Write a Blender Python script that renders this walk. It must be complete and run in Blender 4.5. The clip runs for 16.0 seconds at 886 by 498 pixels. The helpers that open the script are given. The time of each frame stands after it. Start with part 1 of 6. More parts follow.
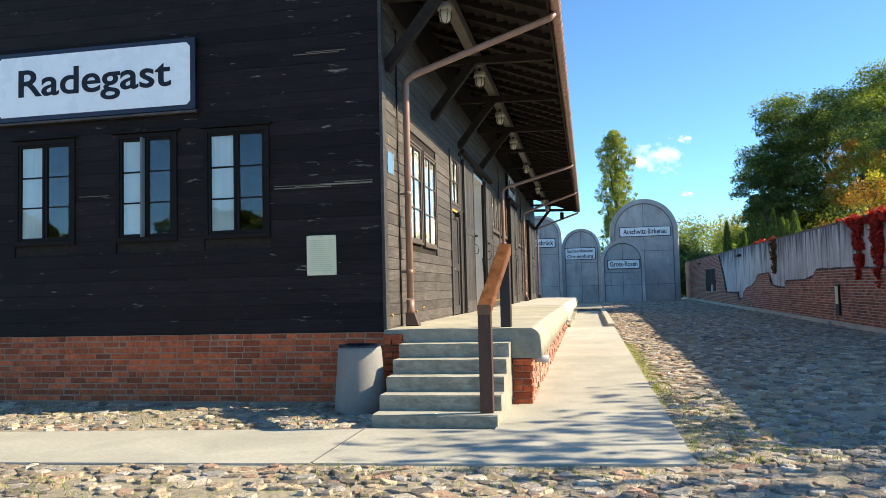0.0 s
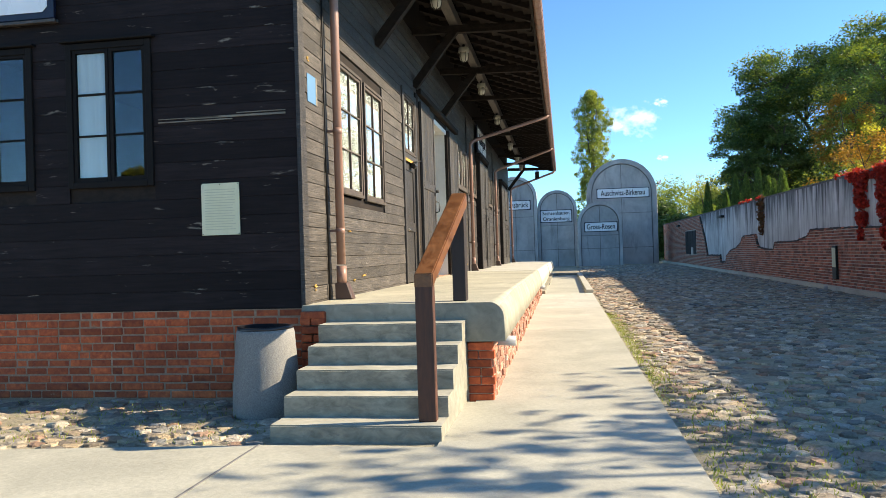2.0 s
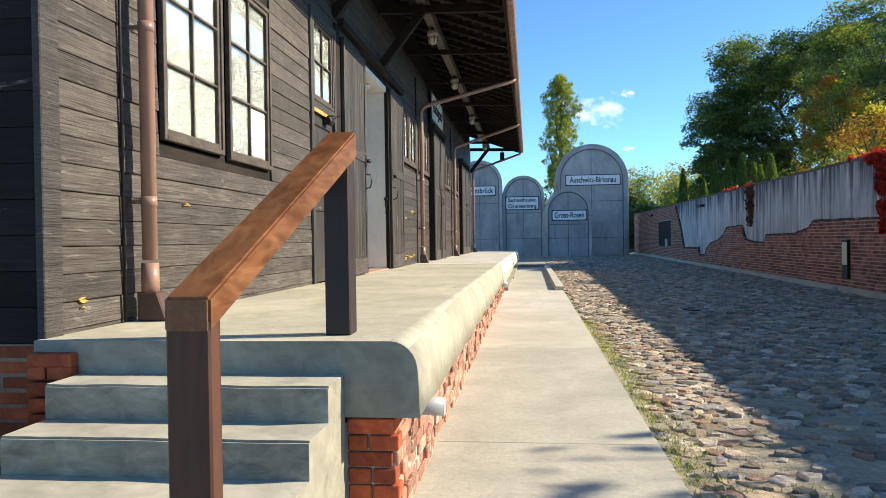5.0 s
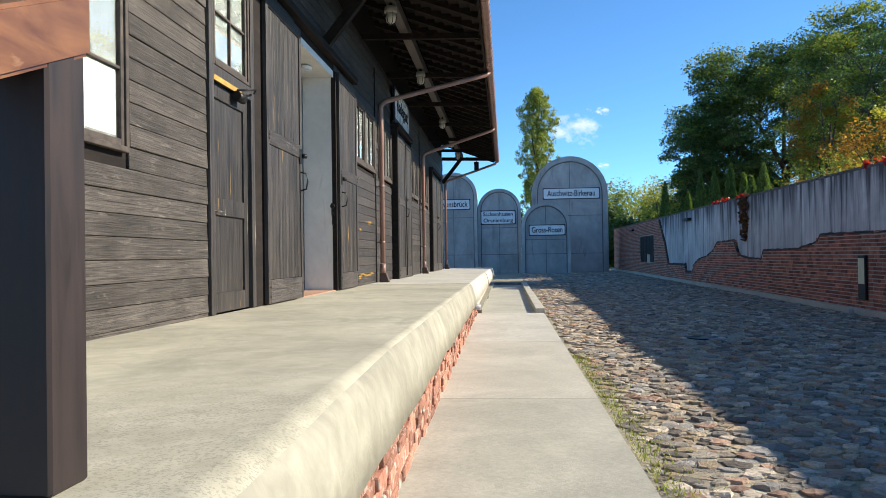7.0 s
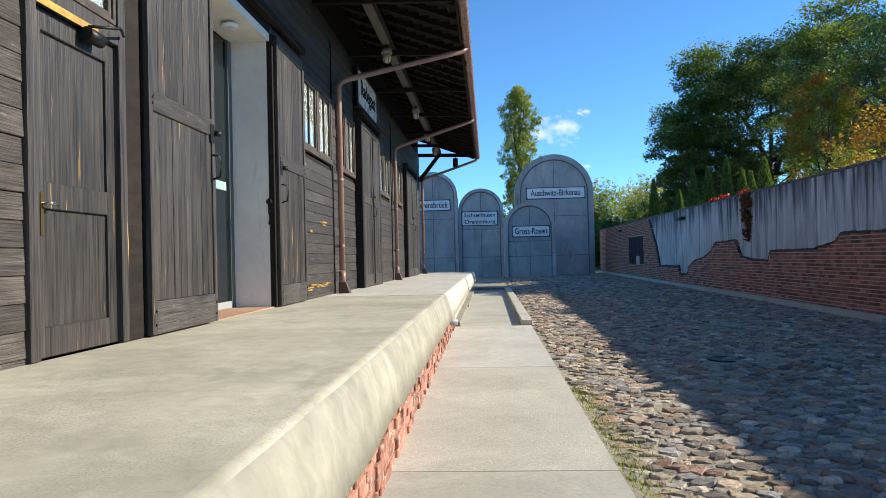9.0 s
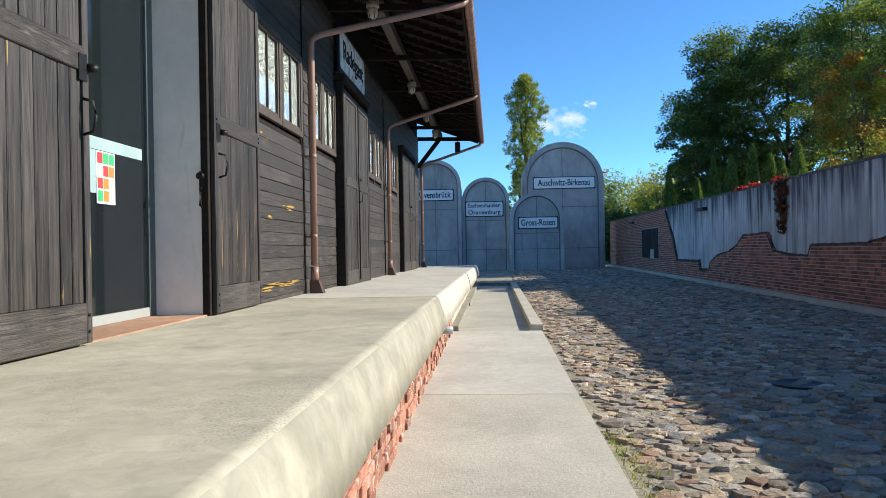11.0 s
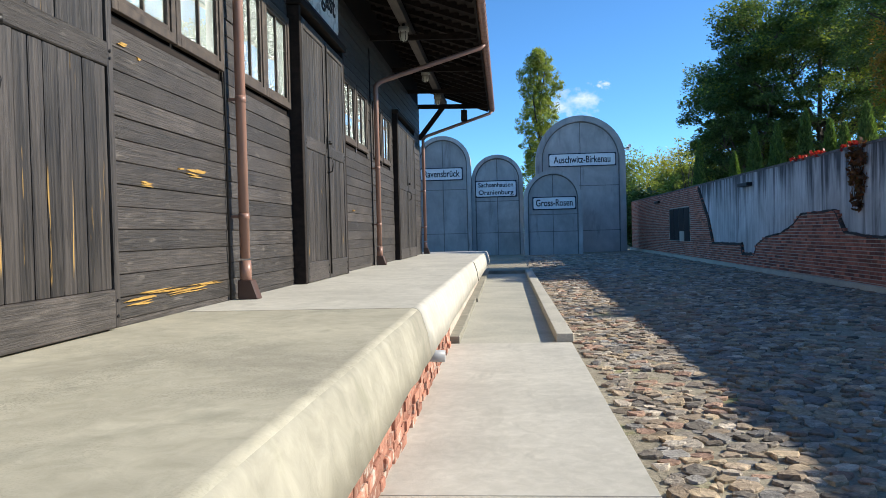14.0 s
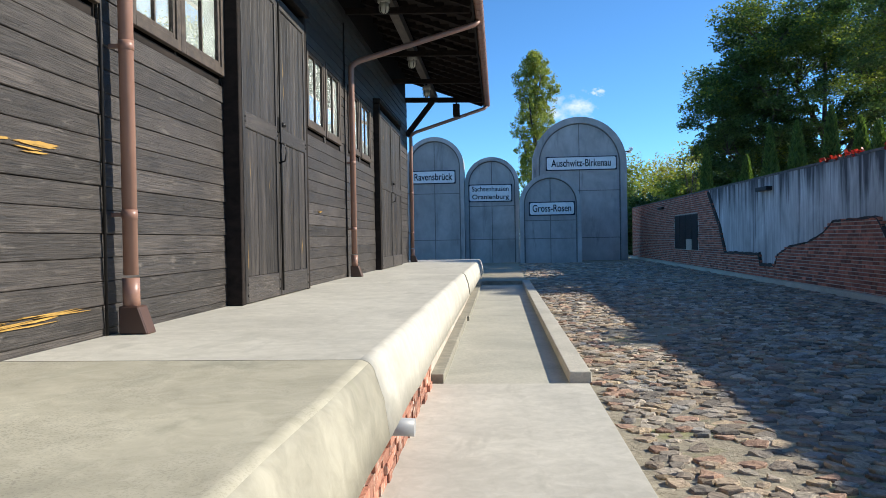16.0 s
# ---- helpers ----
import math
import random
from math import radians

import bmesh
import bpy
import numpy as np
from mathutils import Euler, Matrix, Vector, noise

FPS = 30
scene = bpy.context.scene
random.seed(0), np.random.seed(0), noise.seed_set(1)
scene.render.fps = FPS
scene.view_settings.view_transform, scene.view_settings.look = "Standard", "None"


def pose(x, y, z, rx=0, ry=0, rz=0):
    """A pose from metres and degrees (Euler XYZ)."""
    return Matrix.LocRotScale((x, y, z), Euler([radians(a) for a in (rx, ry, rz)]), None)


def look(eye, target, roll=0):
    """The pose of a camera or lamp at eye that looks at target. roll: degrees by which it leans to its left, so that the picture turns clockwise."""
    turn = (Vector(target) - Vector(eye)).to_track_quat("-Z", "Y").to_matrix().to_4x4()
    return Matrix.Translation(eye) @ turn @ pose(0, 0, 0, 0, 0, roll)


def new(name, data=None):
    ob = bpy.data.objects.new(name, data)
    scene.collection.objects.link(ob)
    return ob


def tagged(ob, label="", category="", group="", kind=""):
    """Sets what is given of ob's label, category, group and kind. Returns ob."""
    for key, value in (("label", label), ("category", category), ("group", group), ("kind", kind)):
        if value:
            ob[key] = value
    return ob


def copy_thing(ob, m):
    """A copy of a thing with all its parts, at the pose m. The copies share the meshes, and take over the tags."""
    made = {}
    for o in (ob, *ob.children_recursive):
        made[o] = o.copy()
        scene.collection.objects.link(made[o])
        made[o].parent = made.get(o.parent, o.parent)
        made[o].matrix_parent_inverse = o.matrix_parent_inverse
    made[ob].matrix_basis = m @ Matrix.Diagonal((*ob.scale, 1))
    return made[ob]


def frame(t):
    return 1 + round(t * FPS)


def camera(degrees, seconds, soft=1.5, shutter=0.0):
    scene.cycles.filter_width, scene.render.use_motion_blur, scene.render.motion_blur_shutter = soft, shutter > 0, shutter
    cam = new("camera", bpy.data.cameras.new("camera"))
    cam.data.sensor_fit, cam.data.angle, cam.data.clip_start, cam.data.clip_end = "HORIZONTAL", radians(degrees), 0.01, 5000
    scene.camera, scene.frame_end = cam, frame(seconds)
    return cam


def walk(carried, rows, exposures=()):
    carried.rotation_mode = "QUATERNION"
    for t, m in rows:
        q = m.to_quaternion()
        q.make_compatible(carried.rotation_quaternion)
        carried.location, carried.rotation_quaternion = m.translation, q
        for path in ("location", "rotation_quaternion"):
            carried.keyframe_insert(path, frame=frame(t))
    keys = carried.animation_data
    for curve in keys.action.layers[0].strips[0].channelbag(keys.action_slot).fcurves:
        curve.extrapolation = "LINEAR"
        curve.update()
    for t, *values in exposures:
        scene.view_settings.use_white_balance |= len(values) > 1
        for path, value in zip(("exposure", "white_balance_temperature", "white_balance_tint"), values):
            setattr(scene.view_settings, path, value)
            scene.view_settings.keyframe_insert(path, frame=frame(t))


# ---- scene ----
cam = camera(61.1, 16.0, soft=0.8)
METRES, EYE, TILT, LEAN, TURN = 19.5, 1.5, 0.0, 0.0, 10.8
ROWS = [
    (0.0, 0.0, 0.0, 0.0, 0.08, 3.11, 1.42),
    (0.5, 0.0063, 0.031, -0.0001, -0.26, 2.7, 1.51),
    (1.0, 0.0135, 0.0621, -0.0015, -0.25, 1.67, 1.59),
    (1.5, 0.0172, 0.0915, -0.003, -1.14, 0.64, 1.61),
    (2.0, 0.0225, 0.1237, -0.0014, -1.7, 0.36, 1.73),
    (2.5, 0.0291, 0.1565, -0.0006, -1.69, 0.57, 1.62),
    (3.0, 0.0351, 0.1893, -0.0008, -1.94, 0.8, 1.53),
    (3.5, 0.0432, 0.2208, -0.0016, -2.23, 0.82, 1.17),
    (4.0, 0.0481, 0.2523, -0.0027, -3.3, 0.31, 1.02),
    (4.5, 0.0519, 0.2819, -0.0017, -3.9, -0.41, 0.92),
    (5.0, 0.0572, 0.3147, -0.0006, -4.29, -0.66, 0.82),
    (7.5, 0.0871, 0.4731, -0.001, -6.59, 0.67, 1.02),
    (8.0, 0.0917, 0.5034, 0.0005, -7.1, 0.55, 1.29),
    (8.5, 0.0989, 0.5329, 0.0014, -7.45, 0.71, 1.35),
    (11.0, 0.1308, 0.683, 0.0025, -7.01, 0.08, 0.98),
    (11.5, 0.136, 0.7129, 0.0028, -7.05, -0.17, 1.07),
    (12.0, 0.1432, 0.7434, 0.002, -6.56, -0.4, 1.16),
    (12.5, 0.1485, 0.7737, 0.001, -6.69, -0.69, 1.22),
    (13.0, 0.1544, 0.8027, 0.0021, -6.62, -0.96, 1.37),
    (13.5, 0.1607, 0.8327, 0.0033, -6.18, -1.1, 1.25),
    (14.0, 0.1655, 0.8625, 0.0031, -6.05, -1.18, 1.4),
    (14.5, 0.171, 0.893, 0.002, -5.7, -1.25, 1.42),
    (15.0, 0.1745, 0.9224, 0.0015, -6.22, -1.33, 1.32),
    (15.5, 0.1793, 0.9515, 0.0024, -6.45, -1.15, 1.22),
    (16.0, 0.1856, 0.9814, 0.0036, -6.52, -0.73, 0.97),
]
walk(cam, [(t, pose(0, 0, EYE, TILT, LEAN, TURN) @ pose(METRES * x, METRES * y, METRES * z, 90 + pitch, roll, yaw)) for t, x, y, z, yaw, pitch, roll in ROWS],
     [(0.0, 1.12, 7600, 10), (2.5, 1.12, 7600, 10), (5.0, 0.92, 7200, 10), (8.0, 0.63, 6500, 10), (16.0, 0.56, 6350, 10)])

# ---- world, sun, exposure ----
SUN_EL, SUN_K = 28.6, 0.22            # elevation; how far the sun stands ahead (+y) for each metre to +x
SUN_AZ = math.degrees(math.atan2(1.0, SUN_K))
world = bpy.data.worlds.new("sky")
scene.world = world
world.use_nodes = True
wn = world.node_tree.nodes
sky = wn.new("ShaderNodeTexSky")
sky.sky_type, sky.sun_disc = "NISHITA", False
sky.sun_elevation, sky.sun_rotation = radians(SUN_EL), radians(SUN_AZ)
sky.air_density, sky.dust_density, sky.ozone_density = 0.62, 0.0, 2.5
tint = wn.new("ShaderNodeMix")
tint.data_type, tint.blend_type = "RGBA", "MULTIPLY"
tint.inputs[0].default_value, tint.inputs[7].default_value = 1.0, (0.495, 0.81, 0.98, 1)
world.node_tree.links.new(sky.outputs[0], tint.inputs[6])
world.node_tree.links.new(tint.outputs[2], wn["Background"].inputs[0])
wn["Background"].inputs[1].default_value = 0.162
sun_data = bpy.data.lights.new("sun", "SUN")
sun_data.energy, sun_data.angle, sun_data.color = 4.95, radians(0.5), (1.0, 0.92, 0.765)
sun = new("sun", sun_data)
sun_dir = Vector((1.0, SUN_K, math.tan(radians(SUN_EL)) * math.hypot(1, SUN_K)))
sun.matrix_world = look(sun_dir * 50, (0, 0, 0))


# ---- helpers of this scene ----
def G(y):
    """Height of the yard along the walk."""
    return float(np.interp(y, [-50, 9, 27, 64], [-0.05, -0.05, 0.05, 0.22]))


def P(y):
    """Height of the platform's top."""
    return float(np.interp(y, [10, 45], [0.965, 0.89]))


def add_box(bm, x0, x1, y0, y1, z0, z1, bevel=0.0):
    vs = [bm.verts.new((x, y, z)) for z in (z0, z1) for y in (y0, y1) for x in (x0, x1)]
    fs = [bm.faces.new([vs[i] for i in f]) for f in ((0, 2, 3, 1), (4, 5, 7, 6), (0, 1, 5, 4), (2, 6, 7, 3), (0, 4, 6, 2), (1, 3, 7, 5))]
    if bevel:
        edges = list({e for f in fs for e in f.edges})
        bmesh.ops.bevel(bm, geom=edges, offset=bevel, segments=1, affect="EDGES")
    return vs


def add_prism(bm, pts, depth):
    """pts: a ring of 3D points; depth: the vector by which it is drawn out."""
    d = Vector(depth)
    a = [bm.verts.new(p) for p in pts]
    b = [bm.verts.new(Vector(p) + d) for p in pts]
    bm.faces.new(a)
    bm.faces.new(list(reversed(b)))
    n = len(a)
    for i in range(n):
        bm.faces.new([a[i], b[i], b[(i + 1) % n], a[(i + 1) % n]])
    bmesh.ops.recalc_face_normals(bm, faces=bm.faces)


def add_beam(bm, p, q, w, h):
    """A squared timber from p to q."""
    p, q = Vector(p), Vector(q)
    ax = (q - p).normalized()
    side = ax.cross(Vector((0, 0, 1)))
    side = side.normalized() if side.length > 1e-4 else Vector((1, 0, 0))
    up = side.cross(ax).normalized()
    ring = [p + side * sx * w / 2 + up * sz * h / 2 for sx, sz in ((-1, -1), (1, -1), (1, 1), (-1, 1))]
    add_prism(bm, ring, q - p)


def add_tube(bm, path, r, n=14, r_end=None):
    """A round tube along a path of points."""
    path = [Vector(p) for p in path]
    rings = []
    for i, p in enumerate(path):
        d = (path[min(i + 1, len(path) - 1)] - path[max(i - 1, 0)]).normalized()
        s = d.cross(Vector((0, 0, 1)))
        s = s.normalized() if s.length > 1e-3 else Vector((0, 1, 0))
        u = s.cross(d)
        k = r if r_end is None else r + (r_end - r) * i / (len(path) - 1)
        rings.append([bm.verts.new(p + (s * math.cos(a) + u * math.sin(a)) * k) for a in [2 * math.pi * j / n for j in range(n)]])
    for a, b in zip(rings, rings[1:]):
        for j in range(n):
            f = bm.faces.new([a[j], a[(j + 1) % n], b[(j + 1) % n], b[j]])
            f.smooth = True
    bm.faces.new(list(reversed(rings[0])))
    bm.faces.new(rings[-1])
    bmesh.ops.recalc_face_normals(bm, faces=bm.faces)


def add_lathe(bm, prof, centre, n=24):
    """prof: (radius, height) rows turned round the upright axis at centre."""
    cx, cy, cz = centre
    rings = [[bm.verts.new((cx + r * math.cos(2 * math.pi * j / n), cy + r * math.sin(2 * math.pi * j / n), cz + h)) for j in range(n)] for r, h in prof]
    for a, b in zip(rings, rings[1:]):
        for j in range(n):
            bm.faces.new([a[j], a[(j + 1) % n], b[(j + 1) % n], b[j]]).smooth = True
    bm.faces.new(list(reversed(rings[0])))
    bm.faces.new(rings[-1])


def part(name, bm, material, parent=None, label=""):
    me = bpy.data.meshes.new(name)
    bm.to_mesh(me)
    bm.free()
    me.materials.append(material)
    ob = new(name, me)
    ob.parent = parent
    return tagged(ob, label)


def thing(name, label, category, group="", kind=""):
    return tagged(new(name), label, category, group, kind)


def box_part(name, dims, material, parent, bevel=0.0, label=""):
    bm = bmesh.new()
    add_box(bm, *dims, bevel)
    return part(name, bm, material, parent, label)


def raw_mesh(name, verts, faces, material, smooth=False):
    me = bpy.data.meshes.new(name)
    me.from_pydata(verts.tolist() if hasattr(verts, "tolist") else verts, [], faces.tolist() if hasattr(faces, "tolist") else faces)
    me.materials.append(material)
    if smooth:
        me.polygons.foreach_set("use_smooth", [True] * len(me.polygons))
    me.update()
    return me


PIECES = {}


def piece(name, size, place, material, parent, bevel=0.006, turn=0.0, lap=0.0):
    """One brick, plank or slab: an object of its own on a mesh shared by all of its size."""
    key = (name, material.name, bevel, *[round(s, 3) for s in size])
    if key not in PIECES:
        bm = bmesh.new()
        x, y, z = [s / 2 for s in size]
        add_box(bm, -x, x, -y, y, -z, z, bevel)
        me = bpy.data.meshes.new(name)
        bm.to_mesh(me)
        bm.free()
        me.materials.append(material)
        PIECES[key] = me
    ob = new(name, PIECES[key])
    ob.parent = parent
    ob.location = place
    ob.rotation_euler = (0, lap, turn)
    return ob


# ---- materials ----
def material(name, c1, c2, scale=(4, 4, 4), rough=0.8, bump=0.3, dist=0.01, big=0.6, big_scale=0.5, fleck=None, fleck_at=0.68, fleck_scale=(3, 3, 3),
             fleck_soft=0.06, per_piece=0.0, metal=0.0, coat=0.0, detail=6.0, island=False, through_light=0.0, palette=None, spec=0.5, speck=None, run=None):
    m = bpy.data.materials.new(name)
    m.use_nodes = True
    n, l = m.node_tree.nodes, m.node_tree.links
    b = n["Principled BSDF"]
    geo, info = n.new("ShaderNodeNewGeometry"), n.new("ShaderNodeObjectInfo")
    chance = geo.outputs["Random Per Island"] if island else info.outputs["Random"]
    off = n.new("ShaderNodeVectorMath")
    off.operation = "MULTIPLY_ADD"
    l.new(chance, off.inputs[0])
    off.inputs[1].default_value = (37.0, 53.0, 29.0) if per_piece else (0, 0, 0)
    l.new(geo.outputs["Position"], off.inputs[2])

    def noise_at(sc, det=detail, distort=0.0):
        mp = n.new("ShaderNodeMapping")
        mp.inputs["Scale"].default_value = sc
        l.new(off.outputs[0], mp.inputs[0])
        t = n.new("ShaderNodeTexNoise")
        t.inputs["Scale"].default_value, t.inputs["Detail"].default_value, t.inputs["Distortion"].default_value = 1.0, det, distort
        t.inputs["Roughness"].default_value = 0.62
        l.new(mp.outputs[0], t.inputs["Vector"])
        return t.outputs[0]

    def mix(kind, fac, a, bcol):
        x = n.new("ShaderNodeMix")
        x.data_type, x.blend_type = "RGBA", kind
        for sock, val in ((x.inputs[0], fac), (x.inputs[6], a), (x.inputs[7], bcol)):
            if isinstance(val, (int, float)):
                sock.default_value = val
            elif isinstance(val, tuple):
                sock.default_value = (*val, 1)
            else:
                l.new(val, sock)
        return x.outputs[2]

    def span(sock, lo, hi, a=0.0, c=1.0):
        r = n.new("ShaderNodeMapRange")
        r.inputs[1].default_value, r.inputs[2].default_value, r.inputs[3].default_value, r.inputs[4].default_value = lo, hi, a, c
        l.new(sock, r.inputs[0])
        return r.outputs[0]

    fine = noise_at(scale, distort=0.6)
    col = mix("MIX", span(fine, 0.3, 0.7), c1, c2)
    large = span(noise_at((big_scale, big_scale, big_scale), 4.0, 0.8), 0.3, 0.7, 1 - big * 0.5, 1 + big * 0.35)
    grey = n.new("ShaderNodeCombineColor")
    for i in range(3):
        l.new(large, grey.inputs[i])
    col = mix("MULTIPLY", 1.0, col, grey.outputs[0])
    if per_piece:
        tone = n.new("ShaderNodeCombineColor")
        k = span(chance, 0, 1, 1 - per_piece, 1 + per_piece)
        for i in range(3):
            l.new(k, tone.inputs[i])
        col = mix("MULTIPLY", 1.0, col, tone.outputs[0])
    if palette:
        ramp = n.new("ShaderNodeValToRGB")
        ramp.color_ramp.interpolation = "CONSTANT"
        while len(ramp.color_ramp.elements) < len(palette):
            ramp.color_ramp.elements.new(0.5)
        for i, c in enumerate(palette):
            ramp.color_ramp.elements[i].position, ramp.color_ramp.elements[i].color = i / len(palette), (*c, 1)
        mixed = n.new("ShaderNodeMath")
        mixed.operation = "FRACT"
        hop = n.new("ShaderNodeMath")
        hop.operation, hop.inputs[1].default_value = "MULTIPLY", 17.31
        l.new(chance, hop.inputs[0])
        l.new(hop.outputs[0], mixed.inputs[0])
        l.new(mixed.outputs[0], ramp.inputs[0])
        col = mix("MULTIPLY", 1.0, col, ramp.outputs[0])
    b.inputs["Specular IOR Level"].default_value = spec
    if fleck:
        f = noise_at(fleck_scale, 5.0, 0.4)
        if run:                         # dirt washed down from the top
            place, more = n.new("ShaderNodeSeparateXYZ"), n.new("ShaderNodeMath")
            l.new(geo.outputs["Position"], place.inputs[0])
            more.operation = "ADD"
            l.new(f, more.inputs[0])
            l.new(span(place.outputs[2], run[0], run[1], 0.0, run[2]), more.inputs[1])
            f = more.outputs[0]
        f = span(f, fleck_at, fleck_at + fleck_soft)
        col = mix("MIX", f, col, fleck)
    if speck:                           # fine grit that shows in worn areas only
        grit, grit_scale, amount = speck
        worn = n.new("ShaderNodeMath")
        worn.operation = "MULTIPLY"
        l.new(span(noise_at((grit_scale, grit_scale, grit_scale), 2.0), 0.52, 0.60, 0.0, amount), worn.inputs[0])
        l.new(span(noise_at((0.9, 0.6, 0.9), 4.0, 0.6), 0.44, 0.60), worn.inputs[1])
        col = mix("MIX", worn.outputs[0], col, grit)
    l.new(col, b.inputs["Base Color"])
    b.inputs["Metallic"].default_value = metal
    l.new(span(fine, 0.25, 0.75, max(rough - 0.12, 0.03), min(rough + 0.1, 1)), b.inputs["Roughness"])
    b.inputs["Coat Weight"].default_value = coat
    if through_light:
        tl, mx = n.new("ShaderNodeBsdfTranslucent"), n.new("ShaderNodeMixShader")
        mx.inputs[0].default_value = through_light
        l.new(mix("MULTIPLY", 1.0, col, (1.25, 1.35, 0.7)), tl.inputs[0])
        l.new(b.outputs[0], mx.inputs[1])
        l.new(tl.outputs[0], mx.inputs[2])
        l.new(mx.outputs[0], n["Material Output"].inputs[0])
    if bump:
        bn = n.new("ShaderNodeBump")
        bn.inputs["Strength"].default_value, bn.inputs["Distance"].default_value = bump, dist
        l.new(fine, bn.inputs["Height"])
        l.new(bn.outputs[0], b.inputs["Normal"])
    return m


def plain(name, c, rough=0.5, metal=0.0, emit=0.0):
    m = bpy.data.materials.new(name)
    m.use_nodes = True
    b = m.node_tree.nodes["Principled BSDF"]
    b.inputs["Base Color"].default_value = (*c, 1)
    b.inputs["Roughness"].default_value, b.inputs["Metallic"].default_value = rough, metal
    if emit:
        b.inputs["Emission Color"].default_value, b.inputs["Emission Strength"].default_value = (*c, 1), emit
    return m


CONCRETE = material("pale_concrete", (0.375, 0.36, 0.295), (0.495, 0.475, 0.395), (24, 24, 24), 0.85, 0.4, 0.006, 0.36, 0.9, fleck=(0.32, 0.31, 0.27), fleck_at=0.62, fleck_scale=(1.3, 1.9, 2), fleck_soft=0.2, speck=((0.27, 0.26, 0.23), 100, 0.4))
CONCRETE_NEW = material("fresh_pale_concrete", (0.47, 0.45, 0.385), (0.59, 0.565, 0.495), (9, 9, 9), 0.85, 0.3, 0.005, 0.3, 0.8, fleck=(0.40, 0.385, 0.33), fleck_at=0.58, fleck_scale=(2.6, 0.9, 2), fleck_soft=0.16, speck=((0.36, 0.34, 0.30), 110, 0.3))
CONCRETE_OLD = material("worn_greenish_concrete", (0.40, 0.373, 0.283), (0.53, 0.496, 0.388), (7, 7, 7), 0.88, 0.4, 0.006, 0.45, 0.7, fleck=(0.30, 0.292, 0.225), fleck_at=0.56, fleck_scale=(1.9, 1.1, 2), fleck_soft=0.18, speck=((0.21, 0.20, 0.165), 95, 0.5))
CONCRETE_ROUGH = material("rough_concrete", (0.40, 0.38, 0.32), (0.58, 0.54, 0.45), (40, 40, 40), 0.9, 0.5, 0.01, 0.35, 0.8)
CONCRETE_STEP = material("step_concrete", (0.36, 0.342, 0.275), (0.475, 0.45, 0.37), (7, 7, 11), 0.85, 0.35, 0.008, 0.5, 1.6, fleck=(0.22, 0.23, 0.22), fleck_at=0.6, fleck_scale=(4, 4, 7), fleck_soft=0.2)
# Risers: dirt, and their shade painted in as a darker colour.
CONCRETE_RISER = material("dirt_and_shade_riser_concrete", (0.165, 0.155, 0.12), (0.35, 0.325, 0.255), (7, 7, 14), 0.9, 0.5, 0.01, 0.6, 2.2, fleck=(0.09, 0.095, 0.09), fleck_at=0.6, fleck_scale=(5, 5, 9), fleck_soft=0.2)
# Shaded platform end and sunny step sides are darkened through this colour.
CONCRETE_END = material("stained_shade_dark_concrete", (0.20, 0.191, 0.152), (0.325, 0.307, 0.248), (7, 7, 9), 0.9, 0.5, 0.01, 0.5, 1.4, fleck=(0.13, 0.13, 0.115), fleck_at=0.6, fleck_scale=(3, 3, 5), fleck_soft=0.2)
CONCRETE_GREY = material("grey_cast_concrete", (0.38, 0.37, 0.36), (0.49, 0.475, 0.46), (2.5, 2.5, 1.2), 0.85, 0.2, 0.01, 0.5, 0.35, per_piece=0.13, fleck=(0.17, 0.162, 0.16), fleck_at=0.59, fleck_scale=(1.7, 1.7, 0.32), fleck_soft=0.22)
CONCRETE_SEAM = material("dark_joint_and_rim_shade", (0.15, 0.145, 0.14), (0.22, 0.215, 0.21), (5, 5, 5), 0.9, 0.2, 0.004, 0.4, 1.0)
# Stains, plus an overall darker colour that offsets full sun on the apron.
CONCRETE_APRON = material("stained_sun_dimmed_apron", (0.29, 0.275, 0.215), (0.42, 0.395, 0.315), (6, 6, 6), 0.9, 0.45, 0.012, 0.45, 1.1, fleck=(0.27, 0.265, 0.19), fleck_at=0.57, fleck_scale=(2.2, 1.6, 1.0), fleck_soft=0.16)
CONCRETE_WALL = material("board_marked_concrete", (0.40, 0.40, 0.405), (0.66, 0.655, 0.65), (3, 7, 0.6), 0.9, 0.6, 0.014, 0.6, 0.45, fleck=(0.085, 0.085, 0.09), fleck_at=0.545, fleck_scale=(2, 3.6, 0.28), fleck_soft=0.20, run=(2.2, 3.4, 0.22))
COPING = material("blackened_wall_coping", (0.06, 0.056, 0.053), (0.20, 0.185, 0.17), (6, 6, 6), 0.92, 0.6, 0.012, 0.5, 0.7)
EDGE_DARK = material("shadow_dark_broken_mortar", (0.022, 0.019, 0.018), (0.075, 0.06, 0.052), (14, 14, 14), 0.95, 0.8, 0.02, 0.4, 1.0)
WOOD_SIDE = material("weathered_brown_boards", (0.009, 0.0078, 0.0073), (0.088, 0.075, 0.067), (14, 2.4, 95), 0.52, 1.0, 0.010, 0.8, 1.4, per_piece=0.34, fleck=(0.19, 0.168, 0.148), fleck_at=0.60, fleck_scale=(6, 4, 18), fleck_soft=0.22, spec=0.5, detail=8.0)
# Brighter copy for boards before y 16; their stronger light is painted in.
WOOD_SIDE_BRIGHT = material("brightened_brown_boards", (0.016, 0.0137, 0.0122), (0.138, 0.118, 0.102), (14, 2.4, 105), 0.62, 1.0, 0.010, 0.7, 1.4, per_piece=0.3, fleck=(0.24, 0.21, 0.18), fleck_at=0.60, fleck_scale=(7, 4.5, 22), fleck_soft=0.2, spec=0.35, detail=9.0)
